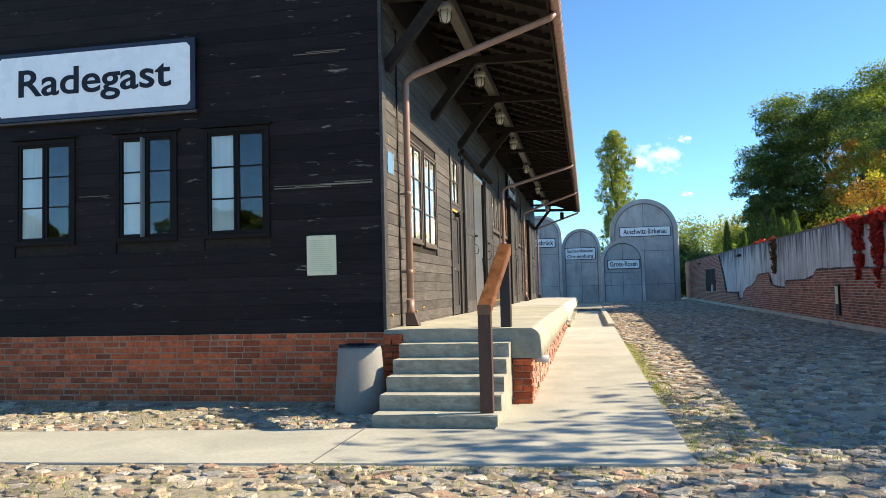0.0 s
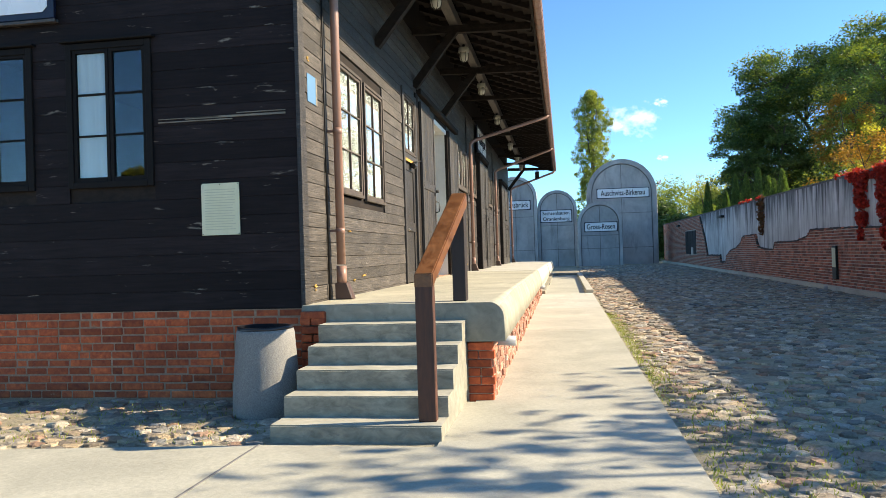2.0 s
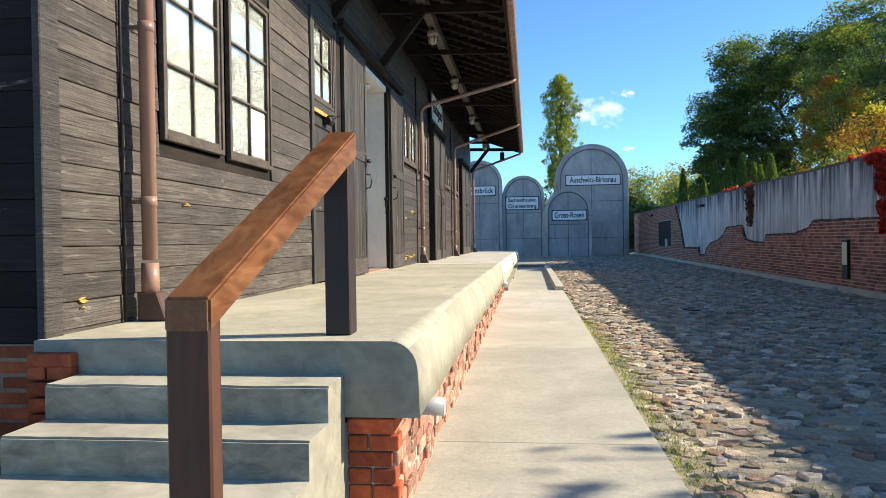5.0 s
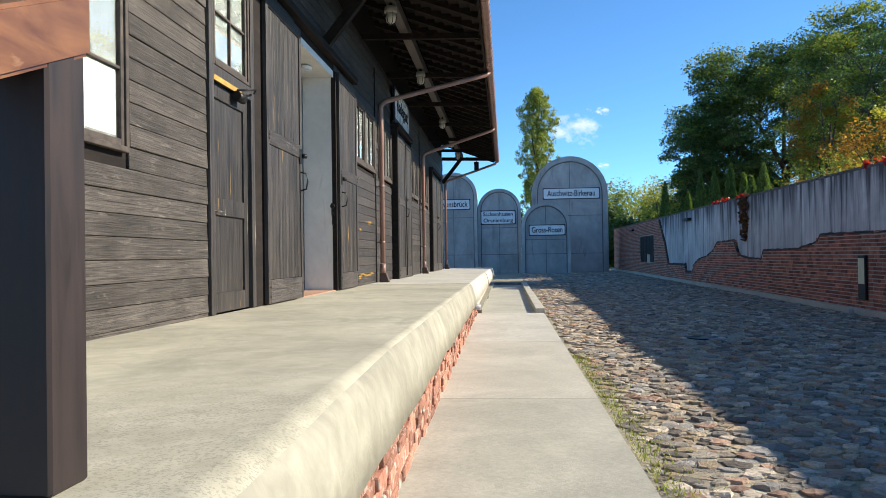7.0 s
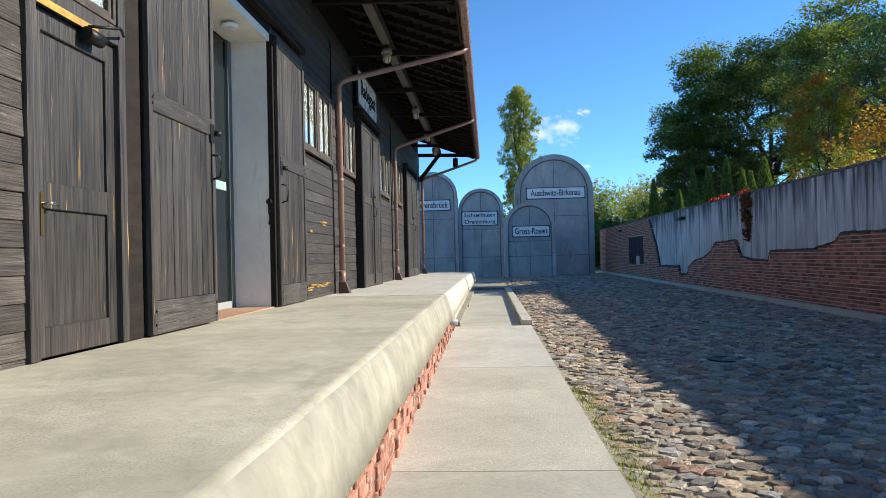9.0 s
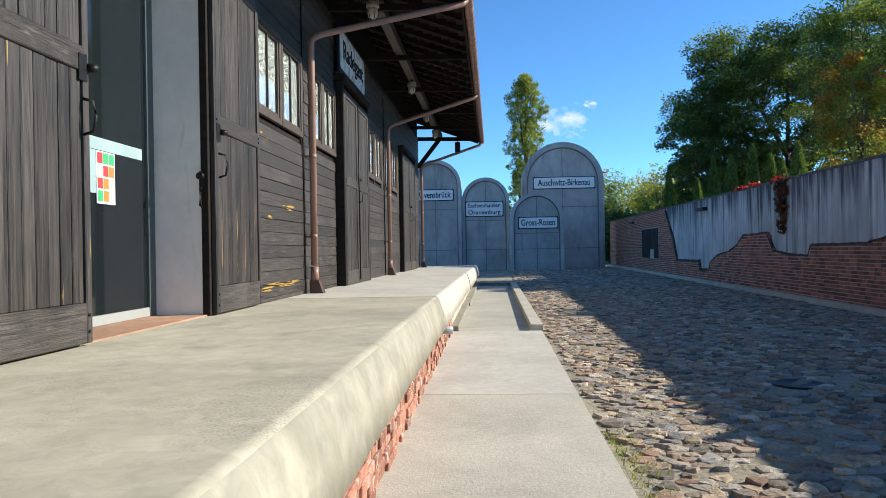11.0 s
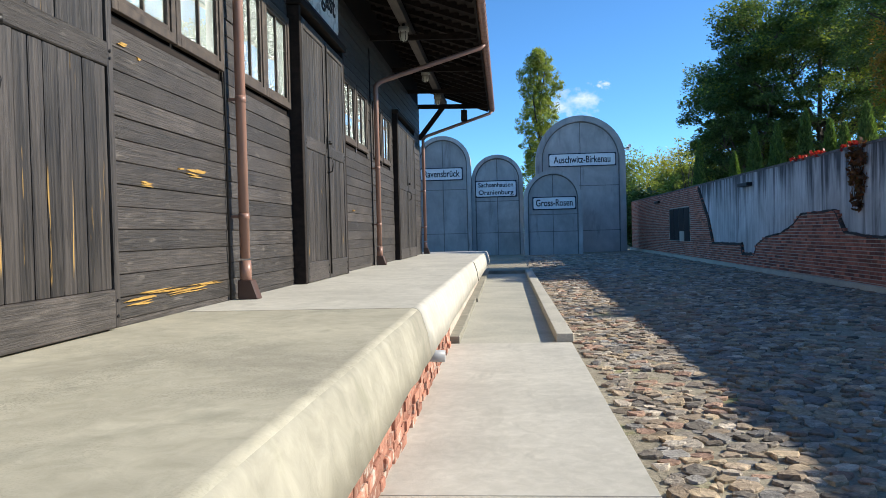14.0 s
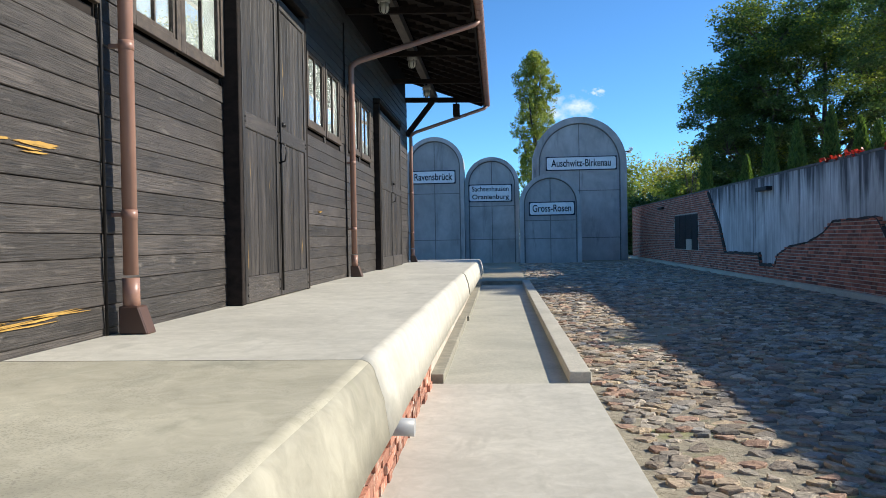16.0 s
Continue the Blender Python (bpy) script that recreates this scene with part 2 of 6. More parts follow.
WOOD_UP = material("upright_brown_boards", (0.008, 0.007, 0.0067), (0.068, 0.058, 0.052), (20, 34, 1.6), 0.54, 0.9, 0.008, 0.5, 1.2, per_piece=0.42, fleck=(0.52, 0.31, 0.075), fleck_at=0.655, fleck_scale=(9, 13, 0.85), fleck_soft=0.06, spec=0.5)
WOOD_BLACK = material("near_black_boards", (0.0074, 0.0051, 0.0058), (0.0225, 0.0162, 0.0168), (2.0, 16, 30), 0.72, 0.7, 0.006, 0.5, 1.0, per_piece=0.3, fleck=(0.21, 0.18, 0.145), fleck_at=0.65, fleck_scale=(3.0, 6, 15), fleck_soft=0.08, spec=0.16)
WOOD_DARK = material("dark_roof_timber", (0.011, 0.0085, 0.0075), (0.034, 0.026, 0.022), (8, 3, 14), 0.85, 0.5, 0.008, 0.4, 1.0, spec=0.2)
WOOD_BEAM = material("greyed_purlin_timber", (0.09, 0.08, 0.07), (0.16, 0.14, 0.12), (18, 2, 18), 0.8, 0.4, 0.006, 0.4, 1.0)
FRAME_BLACK = material("near_black_frame", (0.006, 0.005, 0.005), (0.014, 0.012, 0.011), (12, 12, 12), 0.8, 0.3, 0.003, 0.3, 1.5, spec=0.2)
WOOD_FRAME = material("dark_window_frame_wood", (0.035, 0.026, 0.020), (0.105, 0.080, 0.062), (12, 12, 12), 0.6, 0.4, 0.004, 0.4, 1.5)
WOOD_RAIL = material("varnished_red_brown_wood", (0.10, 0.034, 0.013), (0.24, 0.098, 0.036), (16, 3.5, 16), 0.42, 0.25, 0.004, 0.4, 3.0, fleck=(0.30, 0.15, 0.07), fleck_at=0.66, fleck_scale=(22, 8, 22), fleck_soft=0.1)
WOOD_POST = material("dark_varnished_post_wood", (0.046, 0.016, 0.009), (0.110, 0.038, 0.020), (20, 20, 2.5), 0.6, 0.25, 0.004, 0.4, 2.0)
WOOD_POST_BLACK = material("blackish_post_wood", (0.012, 0.008, 0.008), (0.032, 0.018, 0.016), (20, 20, 2.5), 0.6, 0.25, 0.004, 0.4, 2.0)
BRICK = material("old_red_brick", (0.27, 0.042, 0.015), (0.56, 0.125, 0.042), (14, 14, 14), 0.88, 0.7, 0.012, 0.5, 1.3, per_piece=0.45, fleck=(0.36, 0.20, 0.125), fleck_at=0.66, fleck_scale=(9, 9, 9), fleck_soft=0.12)
BRICK_WORN = material("crumbling_orange_brick", (0.27, 0.10, 0.065), (0.47, 0.24, 0.165), (16, 16, 16), 0.92, 0.9, 0.02, 0.5, 2.0, per_piece=0.4, fleck=(0.50, 0.45, 0.385), fleck_at=0.54, fleck_scale=(9, 9, 9), fleck_soft=0.12)
BRICK_WALL = material("brown_red_facing_brick", (0.20, 0.064, 0.043), (0.47, 0.17, 0.108), (10, 10, 10), 0.9, 0.5, 0.01, 0.5, 0.5, per_piece=0.5, fleck=(0.11, 0.066, 0.055), fleck_at=0.63, fleck_scale=(1.1, 1.1, 2.2), fleck_soft=0.2)
BRICK_REST = material("brown_red_facing_brick_far", (0.20, 0.064, 0.043), (0.47, 0.17, 0.108), (10, 10, 10), 0.9, 0.5, 0.01, 0.5, 0.5, per_piece=0.5, fleck=(0.11, 0.066, 0.055), fleck_at=0.63, fleck_scale=(1.1, 1.1, 2.2), fleck_soft=0.2, island=True)
BRICK_SIDE_REST = material("crumbling_orange_brick_far", (0.27, 0.10, 0.065), (0.47, 0.24, 0.165), (16, 16, 16), 0.92, 0.9, 0.02, 0.5, 2.0, per_piece=0.4, fleck=(0.50, 0.45, 0.385), fleck_at=0.54, fleck_scale=(9, 9, 9), fleck_soft=0.12, island=True)
MORTAR_RED = material("reddish_old_mortar", (0.24, 0.145, 0.095), (0.38, 0.25, 0.175), (20, 20, 20), 0.95, 0.6, 0.01, 0.4, 1.0)
MORTAR = material("lime_mortar", (0.40, 0.345, 0.285), (0.56, 0.49, 0.42), (20, 20, 20), 0.95, 0.6, 0.01, 0.4, 1.0)
COBBLE = material("field_cobblestones", (0.25, 0.222, 0.186), (0.54, 0.48, 0.40), (22, 22, 22), 0.86, 0.9, 0.03, 0.4, 0.35, per_piece=0.3, palette=((1.0, 0.98, 0.95), (1.12, 0.98, 0.78), (1.0, 0.73, 0.62), (0.80, 0.84, 0.90), (1.3, 1.25, 1.18), (0.55, 0.54, 0.53), (1.05, 0.92, 0.78), (0.70, 0.65, 0.60)), spec=0.25)
COBBLE_REST = material("field_cobblestones_far", (0.25, 0.222, 0.186), (0.54, 0.48, 0.40), (22, 22, 22), 0.86, 0.9, 0.03, 0.4, 0.35, per_piece=0.3, palette=((1.0, 0.98, 0.95), (1.12, 0.98, 0.78), (1.0, 0.73, 0.62), (0.80, 0.84, 0.90), (1.3, 1.25, 1.18), (0.55, 0.54, 0.53), (1.05, 0.92, 0.78), (0.70, 0.65, 0.60)), spec=0.25, island=True)
SAND = material("sandy_joint_soil", (0.24, 0.208, 0.145), (0.46, 0.40, 0.29), (18, 18, 18), 0.95, 0.9, 0.03, 0.5, 0.4, fleck=(0.24, 0.25, 0.08), fleck_at=0.57, fleck_scale=(1.1, 1.1, 1.1), fleck_soft=0.12)
METAL_PIPE = material("brown_coated_downpipe_metal", (0.28, 0.155, 0.115), (0.36, 0.205, 0.155), (5, 5, 1.5), 0.42, 0.05, 0.002, 0.25, 1.0)
METAL_PIPE_DARK = plain("dark_brown_pipe_boot", (0.085, 0.046, 0.034), 0.45)
IRON = material("black_wrought_iron", (0.012, 0.012, 0.013), (0.03, 0.028, 0.027), (40, 40, 40), 0.5, 0.3, 0.002, 0.3, 3.0, metal=0.6)
WHITE_WALL = material("white_plaster_reveal", (0.76, 0.745, 0.70), (0.84, 0.825, 0.78), (5, 5, 5), 0.9, 0.15, 0.004, 0.2, 0.7, fleck=(0.52, 0.50, 0.46), fleck_at=0.62, fleck_scale=(5, 5, 1.0), fleck_soft=0.2)
ALU = plain("grey_green_aluminium", (0.10, 0.125, 0.125), 0.4, 0.3)
ALU_PALE = plain("pale_aluminium_kickplate", (0.40, 0.43, 0.42), 0.45, 0.2)
WHITE_ENAMEL = material("white_enamel", (0.83, 0.85, 0.87), (0.88, 0.89, 0.90), (3, 3, 3), 0.3, 0.02, 0.001, 0.08, 0.8)
NAVY = plain("navy_enamel", (0.005, 0.010, 0.032), 0.5)
INK = plain("dark_navy_letters", (0.004, 0.007, 0.018), 0.8)
# Bluish tone of reflected sky, put into a sheet behind upper panes.
SKY_TONE_SHEET = material("dim_sky_tone_sheet", (0.12, 0.135, 0.14), (0.17, 0.185, 0.19), (30, 30, 0.5), 0.9, 0.1, 0.002, 0.2, 1.0)
BARE_WOOD = material("bare_yellow_wood", (0.30, 0.165, 0.035), (0.58, 0.36, 0.085), (30, 8, 30), 0.8, 0.3, 0.003, 0.4, 2.0)
PALE_WOOD = material("bare_grey_wood", (0.13, 0.11, 0.085), (0.30, 0.26, 0.20), (4, 20, 60), 0.85, 0.6, 0.006, 0.5, 2.0)
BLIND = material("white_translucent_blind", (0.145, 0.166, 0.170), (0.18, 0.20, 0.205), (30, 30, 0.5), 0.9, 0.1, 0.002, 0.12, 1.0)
FRONT_CURTAIN = material("white_net_curtain", (0.52, 0.53, 0.51), (0.66, 0.67, 0.64), (24, 24, 0.6), 0.9, 0.2, 0.004, 0.15, 1.2)
INTERIOR = plain("dim_interior", (0.05, 0.05, 0.05), 0.9)
PVC = plain("grey_pvc", (0.34, 0.35, 0.36), 0.45)
BIN_STONE = material("washed_aggregate_concrete", (0.13, 0.13, 0.125), (0.29, 0.28, 0.265), (90, 90, 90), 0.9, 0.7, 0.006, 0.3, 2.0)
PLATE = material("pale_brass_plate", (0.66, 0.63, 0.42), (0.74, 0.71, 0.50), (6, 6, 2), 0.6, 0.03, 0.001, 0.12, 1.5)
LEAF_GREEN = material("deep_green_leaves", (0.042, 0.086, 0.034), (0.135, 0.20, 0.066), (2, 2, 2), 0.5, 0, 0, 0.7, 0.25, per_piece=0.4, island=True, through_light=0.46)
# Yellow-green of turning leaves; on green trees also painted sunlit rims.
LEAF_TURNING_SUNLIT = material("turning_and_sunlit_green_leaves", (0.13, 0.175, 0.032), (0.30, 0.32, 0.065), (2, 2, 2), 0.55, 0, 0, 0.6, 0.3, per_piece=0.35, island=True, through_light=0.5)
LEAF_YELLOW = material("yellow_green_leaves", (0.29, 0.28, 0.04), (0.60, 0.50, 0.085), (1.5, 1.5, 1.5), 0.6, 0, 0, 0.6, 0.3, per_piece=0.3, island=True, through_light=0.52)
LEAF_POPLAR = material("poplar_leaves", (0.14, 0.19, 0.045), (0.40, 0.41, 0.105), (1.0, 1.0, 1.0), 0.6, 0, 0, 0.6, 0.25, per_piece=0.35, island=True, through_light=0.52)
LEAF_ORANGE = material("orange_brown_leaves", (0.26, 0.125, 0.025), (0.46, 0.25, 0.05), (2, 2, 2), 0.6, 0, 0, 0.5, 0.5, per_piece=0.3, island=True, through_light=0.5)
LEAF_RED = material("crimson_creeper_leaves", (0.34, 0.016, 0.014), (0.60, 0.05, 0.028), (4, 4, 4), 0.55, 0, 0, 0.5, 1.0, per_piece=0.35, island=True, through_light=0.38)
LEAF_VINE_BROWN = material("dry_creeper_leaves", (0.10, 0.065, 0.02), (0.22, 0.06, 0.025), (4, 4, 4), 0.6, 0, 0, 0.5, 1.0, per_piece=0.35, island=True, through_light=0.38)
LEAF_THUJA = material("thuja_sprays", (0.058, 0.118, 0.028), (0.19, 0.27, 0.066), (3, 3, 3), 0.65, 0, 0, 0.5, 0.6, per_piece=0.4, island=True, through_light=0.4)
BARK = material("grey_brown_bark", (0.05, 0.04, 0.03), (0.12, 0.10, 0.08), (6, 6, 1.5), 0.95, 0.8, 0.03, 0.4, 1.0)

GLASS = bpy.data.materials.new("window_glass")
GLASS.use_nodes = True
gb = GLASS.node_tree.nodes["Principled BSDF"]
gb.inputs["Base Color"].default_value = (0.92, 0.96, 0.95, 1)
gb.inputs["Transmission Weight"].default_value, gb.inputs["Roughness"].default_value, gb.inputs["IOR"].default_value = 1.0, 0.0, 1.5
DARK_GLASS = bpy.data.materials.new("tinted_door_glass")
DARK_GLASS.use_nodes = True
gb = DARK_GLASS.node_tree.nodes["Principled BSDF"]
gb.inputs["Base Color"].default_value = (0.012, 0.016, 0.018, 1)
gb.inputs["Roughness"].default_value, gb.inputs["Specular IOR Level"].default_value = 0.06, 0.42

# ---- ground and walkway ----
WALL_X = -2.785          # face of the station's long wall
FRONT_Y = 10.2           # face of its gable wall
END_Y = 42.3
ys = np.concatenate([[-600, -60], np.arange(-20, 66, 2.0), [120, 700]])
xs = np.array([-700, -60, -15, -5, 0, 4, 8, 15, 60, 700.0])
gv = np.array([(x, y, G(y) - 0.023) for y in ys for x in xs])
nx = len(xs)
gf = np.array([(j * nx + i, j * nx + i + 1, (j + 1) * nx + i + 1, (j + 1) * nx + i) for j in range(len(ys) - 1) for i in range(nx - 1)])
ground = new("ground", raw_mesh("ground", gv, gf, SAND))
tagged(ground, "sandy soil ground between and around the cobbles", "ground", kind="structure")


def slab(name, pts, parent, mat, thick=0.12, lift=0.0):
    bm = bmesh.new()
    add_prism(bm, [(x, y, G(y) + lift) for x, y in pts], (0, 0, -thick))
    bmesh.ops.bevel(bm, geom=[e for e in bm.edges if abs(e.verts[0].co.z - e.verts[1].co.z) < thick * 0.6], offset=0.003, segments=1, affect="EDGES")
    return part(name, bm, mat, parent)


walkway = thing("pavement", "pale poured concrete footpath with straight joints", "pavement", kind="structure")
slab("slab", [(-14.0, 5.82), (-2.53, 6.59), (-2.53, 8.29), (-14.0, 7.10)], walkway, CONCRETE)
slab("slab", [(-2.526, 6.60), (0.88, 6.84), (0.88, 11.86), (-0.95, 11.86), (-0.95, 10.06), (-1.06, 10.06), (-1.06, 8.3), (-2.526, 8.3)], walkway, CONCRETE)
joints = [11.87, 16.6, 21.5, 27.35]
for a, b in zip(joints, joints[1:]):
    slab("slab", [(-0.95, a), (0.88, a), (0.88, b - 0.012), (-0.95, b - 0.012)], walkway, CONCRETE_ROUGH if a == 16.6 else CONCRETE_NEW if a > 16.6 else CONCRETE)
for a, b in zip([27.35, 32.0, 37.5], [31.99, 37.49, 43.2]):
    slab("slab", [(-0.9, a), (0.8, a), (0.8, b), (-0.9, b)], walkway, CONCRETE, 0.12, -0.012)


def kerb(name, pts, h, label):
    bm = bmesh.new()
    add_prism(bm, [(x, y, G(y) - 0.1) for x, y in pts], (0, 0, h + 0.1))
    bmesh.ops.bevel(bm, geom=bm.edges[:], offset=0.008, segments=1, affect="EDGES")
    return tagged(part(name, bm, CONCRETE_ROUGH if name == "kerb_1" else CONCRETE_END), label, "kerb", kind="structure")


kerb("kerb_1", [(0.68, 27.4), (0.91, 27.4), (0.91, 43.4), (0.68, 43.4)], 0.11, "weathered concrete kerb along the cobbled yard")
kerb("kerb_2", [(-0.82, 27.4), (-0.64, 27.4), (-0.64, 33.2), (-0.82, 33.2)], 0.09, "low concrete kerb at the platform's foot")
kerb("kerb_3", [(-0.78, 33.25), (-0.60, 33.25), (-0.60, 43.4), (-0.78, 43.4)], 0.07, "low concrete kerb at the platform's foot")
kerb("kerb_4", [(-0.58, 43.22), (0.66, 43.22), (0.66, 43.4), (-0.58, 43.4)], 0.10, "concrete kerb closing the sunken path")

# ---- platform ----
platform = thing("platform", "raised loading platform with thick pale concrete top", "platform", kind="structure")


def platform_section(y, edge, low, lift=0.0):
    """Points of the concrete top's cross-section, from the wall to the foot of its apron."""
    k = min(1.0, max(0.0, (y - 10.3) / 3.0))   # the end by the steps stands upright
    top, r = P(y) + lift, 0.15 - 0.065 * k
    pts = [(WALL_X + 0.002, top)]
    pts += [(edge - 0.01 - 0.065 * k - r + r * math.sin(a), top - r + r * math.cos(a)) for a in np.linspace(0, math.radians(86 - 14 * k), 7)]
    pts += [(edge - 0.006 - 0.024 * k, (top + low) / 2), (edge, low), (WALL_X + 0.002, low)]
    return pts


def platform_run(y0, y1, edge0, edge1, mat, label, lift=0.0):
    n = max(2, int((y1 - y0) / 0.35))
    bm = bmesh.new()
    rings = []
    for i in range(n + 1):
        y = y0 + (y1 - y0) * i / n
        wob = 0.012 * noise.noise((y * 0.9, 3.1, 0)) + 0.008 * noise.noise((y * 2.7, 9.1, 0))
        low = 0.56 - 0.09 * (y - 10) / 35 + 0.025 * noise.noise((y * 1.3, 0, 5)) + (0.02 * noise.noise((y * 5, 2, 5)))
        edge = edge0 + (edge1 - edge0) * i / n + wob
        rings.append([bm.verts.new((x, y, z)) for x, z in platform_section(y, edge, low, lift)])
    for a, b in zip(rings, rings[1:]):
        m = len(a)
        for j in range(m):
            f = bm.faces.new([a[j], b[j], b[(j + 1) % m], a[(j + 1) % m]])
            f.smooth = 0 < j < 9
            f.material_index = 1 if 4 <= j <= 9 else 0
    # the end towards the steps has its shade put into the colour
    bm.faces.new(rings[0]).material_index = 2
    bm.faces.new(list(reversed(rings[-1])))
    bmesh.ops.recalc_face_normals(bm, faces=bm.faces)
    ob = part("concrete_top", bm, mat, platform, label)
    # old apron: colour darkened against the sun it faces
    ob.data.materials.append(CONCRETE_APRON if mat is CONCRETE_OLD else mat)
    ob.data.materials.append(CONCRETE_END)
    return ob


platform_run(10.1, 23.45, -0.63, -0.62, CONCRETE_OLD, "older worn greenish concrete")
platform_run(23.42, 33.9, -0.62, -0.615, CONCRETE_NEW, "newer pale concrete", 0.002)
platform_run(33.87, 44.6, -0.60, -0.56, CONCRETE_NEW, "")
bm = bmesh.new()
add_prism(bm, [(WALL_X - 0.3, END_Y + 0.05, 0.6), (WALL_X - 0.002, END_Y + 0.05, 0.6), (WALL_X - 0.002, 44.6, 0.6), (WALL_X - 0.3, 44.6, 0.6)], (0, 0, 0.289))
part("concrete_top", bm, CONCRETE, platform)
box_part("mortar_core", (-2.7, -0.778, 10.15, 44.4, -0.12, 0.52), MORTAR, platform)

# ---- steps ----
steps = thing("steps", "six grey concrete steps up to the platform", "steps", kind="structure")
rise = 0.178
for i in range(5):
    y0 = 8.46 + 0.33 * i
    y1 = 10.098
    top = P(10) - rise * (5 - i)
    x1 = -1.03 if i else -1.04
    bm = bmesh.new()
    add_box(bm, -2.5, x1, y0, y1, top - rise + 0.001 if i else G(8.5) - 0.1, top)
    bmesh.ops.subdivide_edges(bm, edges=[e for e in bm.edges if abs(e.verts[0].co.x - e.verts[1].co.x) > 1], cuts=14)
    for v in bm.verts:
        if abs(v.co.y - y0) < 1e-4:
            v.co.y += 0.008 * noise.noise((v.co.x * 3, i * 7.0, v.co.z * 9))
            v.co.z += 0.006 * noise.noise((v.co.x * 4, i * 5.0, 2)) if v.co.z > top - 0.01 else 0
    bmesh.ops.bevel(bm, geom=[e for e in bm.edges if all(v.co.z > top - 0.02 for v in e.verts) and all(v.co.y < y0 + 0.02 for v in e.verts)], offset=0.012, segments=2, affect="EDGES")
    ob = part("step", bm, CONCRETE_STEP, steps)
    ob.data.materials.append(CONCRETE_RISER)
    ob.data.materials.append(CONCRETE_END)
    # -y faces carry painted shade, +x faces are darkened against the sun
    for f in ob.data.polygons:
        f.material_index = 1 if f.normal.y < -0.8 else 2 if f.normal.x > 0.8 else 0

handrail = thing("handrail", "varnished red-brown wooden handrail on two square posts", "handrail")
bm = bmesh.new()
add_box(bm, -1.255, -1.10, 8.60, 8.69, P(10) - 5 * rise + 0.001, 1.235, 0.008)
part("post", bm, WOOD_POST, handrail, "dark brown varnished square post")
bm = bmesh.new()
add_box(bm, -1.19, -1.045, 10.33, 10.48, P(10.4) + 0.001, 1.97, 0.008)
part("post", bm, WOOD_POST_BLACK, handrail, "near-black square post")
bm = bmesh.new()
add_prism(bm, [(-1.258, 8.596, 1.19), (-1.258, 8.596, 1.31), (-1.20, 10.49, 2.125), (-1.20, 10.49, 1.97)], (0.160, 0, 0))
for v in bm.verts:
    if v.co.y > 10 and v.co.x > -1.1:
        v.co.x = -1.033
bmesh.ops.bevel(bm, geom=bm.edges[:], offset=0.01, segments=2, affect="EDGES")
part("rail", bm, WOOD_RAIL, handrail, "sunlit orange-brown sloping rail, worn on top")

# ---- station building ----

WALLS = thing("wall_east", "long wall of weathered brown horizontal boards", "wall", kind="structure")
GABLE = thing("wall_south", "gable wall of near-black boards above brick", "wall", kind="structure")
EAVE_X, EAVE_Z = -0.42, 5.80
# openings in the long wall: y0, y1, z0, z1
OPEN = [(11.62, 12.76, 2.26, 3.98), (12.86, 14.02, 2.26, 3.98), (15.52, 16.72, 0.9, 4.45), (18.45, 20.78, 0.9, 4.5),
        (22.35, 23.38, 3.22, 4.42), (23.44, 24.5, 3.22, 4.42), (25.0, 25.82, 3.22, 4.45), (25.86, 26.86, 3.22, 4.45),
        (26.95, 29.55, 0.85, 4.5), (30.2, 31.3, 3.22, 4.45), (31.4, 32.5, 3.22, 4.45), (33.2, 34.3, 3.22, 4.45), (34.45, 35.6, 3.22, 4.45), (36.1, 39.3, 0.85, 4.5)]


def wall_core(bm, u0, u1, z0, z1, holes, place):
    """Wall solids round the openings; place(u0, u1, z0, z1) adds one block."""
    cuts = sorted({u0, u1, *[h[0] for h in holes], *[h[1] for h in holes]})
    for a, b in zip(cuts, cuts[1:]):
        zs = z0
        for h in sorted([h for h in holes if h[0] <= a and h[1] >= b], key=lambda h: h[2]):
            if h[2] > zs:
                place(a, b, zs, h[2])
            zs = h[3]
        place(a, b, zs, z1)


bm = bmesh.new()
wall_core(bm, FRONT_Y + 0.05, END_Y, 0.3, 6.9, OPEN, lambda a, b, c, d: add_box(bm, WALL_X - 0.26, WALL_X - 0.03, a, b, c, d))
part("wall_core", bm, WOOD_DARK, WALLS)
FRONT_WINDOWS = [(-8.70, -7.70), (-6.95, -5.99), (-5.50, -4.52)]
bm = bmesh.new()
wall_core(bm, -14.0, WALL_X - 0.06, 0.93, 8.6, [(a, b, 2.36, 3.94) for a, b in FRONT_WINDOWS], lambda a, b, c, d: add_box(bm, a, b, FRONT_Y + 0.03, FRONT_Y + 0.25, c, d))
part("wall_core", bm, WOOD_DARK, GABLE)
box_part("plinth_core", (-14, WALL_X - 0.002, FRONT_Y + 0.009, FRONT_Y + 0.35, -0.2, 0.93), MORTAR_RED, GABLE)
back = thing("wall_west", "closed back walls of the timber station", "wall", kind="structure")
box_part("wall_core", (-14.2, -14.0, FRONT_Y, END_Y, -0.1, 8.6), WOOD_DARK, back)
box_part("wall_core", (-14.0, WALL_X - 0.27, END_Y - 0.2, END_Y, -0.1, 8.6), WOOD_DARK, back)
floor_in = box_part("floor", (-13.9, WALL_X - 0.27, FRONT_Y + 0.36, END_Y - 0.25, 0.80, 0.90), INTERIOR, None)
tagged(floor_in, "dim floor inside the station", "floor", kind="structure")
box_part("plinth_core", (WALL_X - 0.26, WALL_X - 0.03, FRONT_Y + 0.36, END_Y, -0.2, 0.29), MORTAR, WALLS)

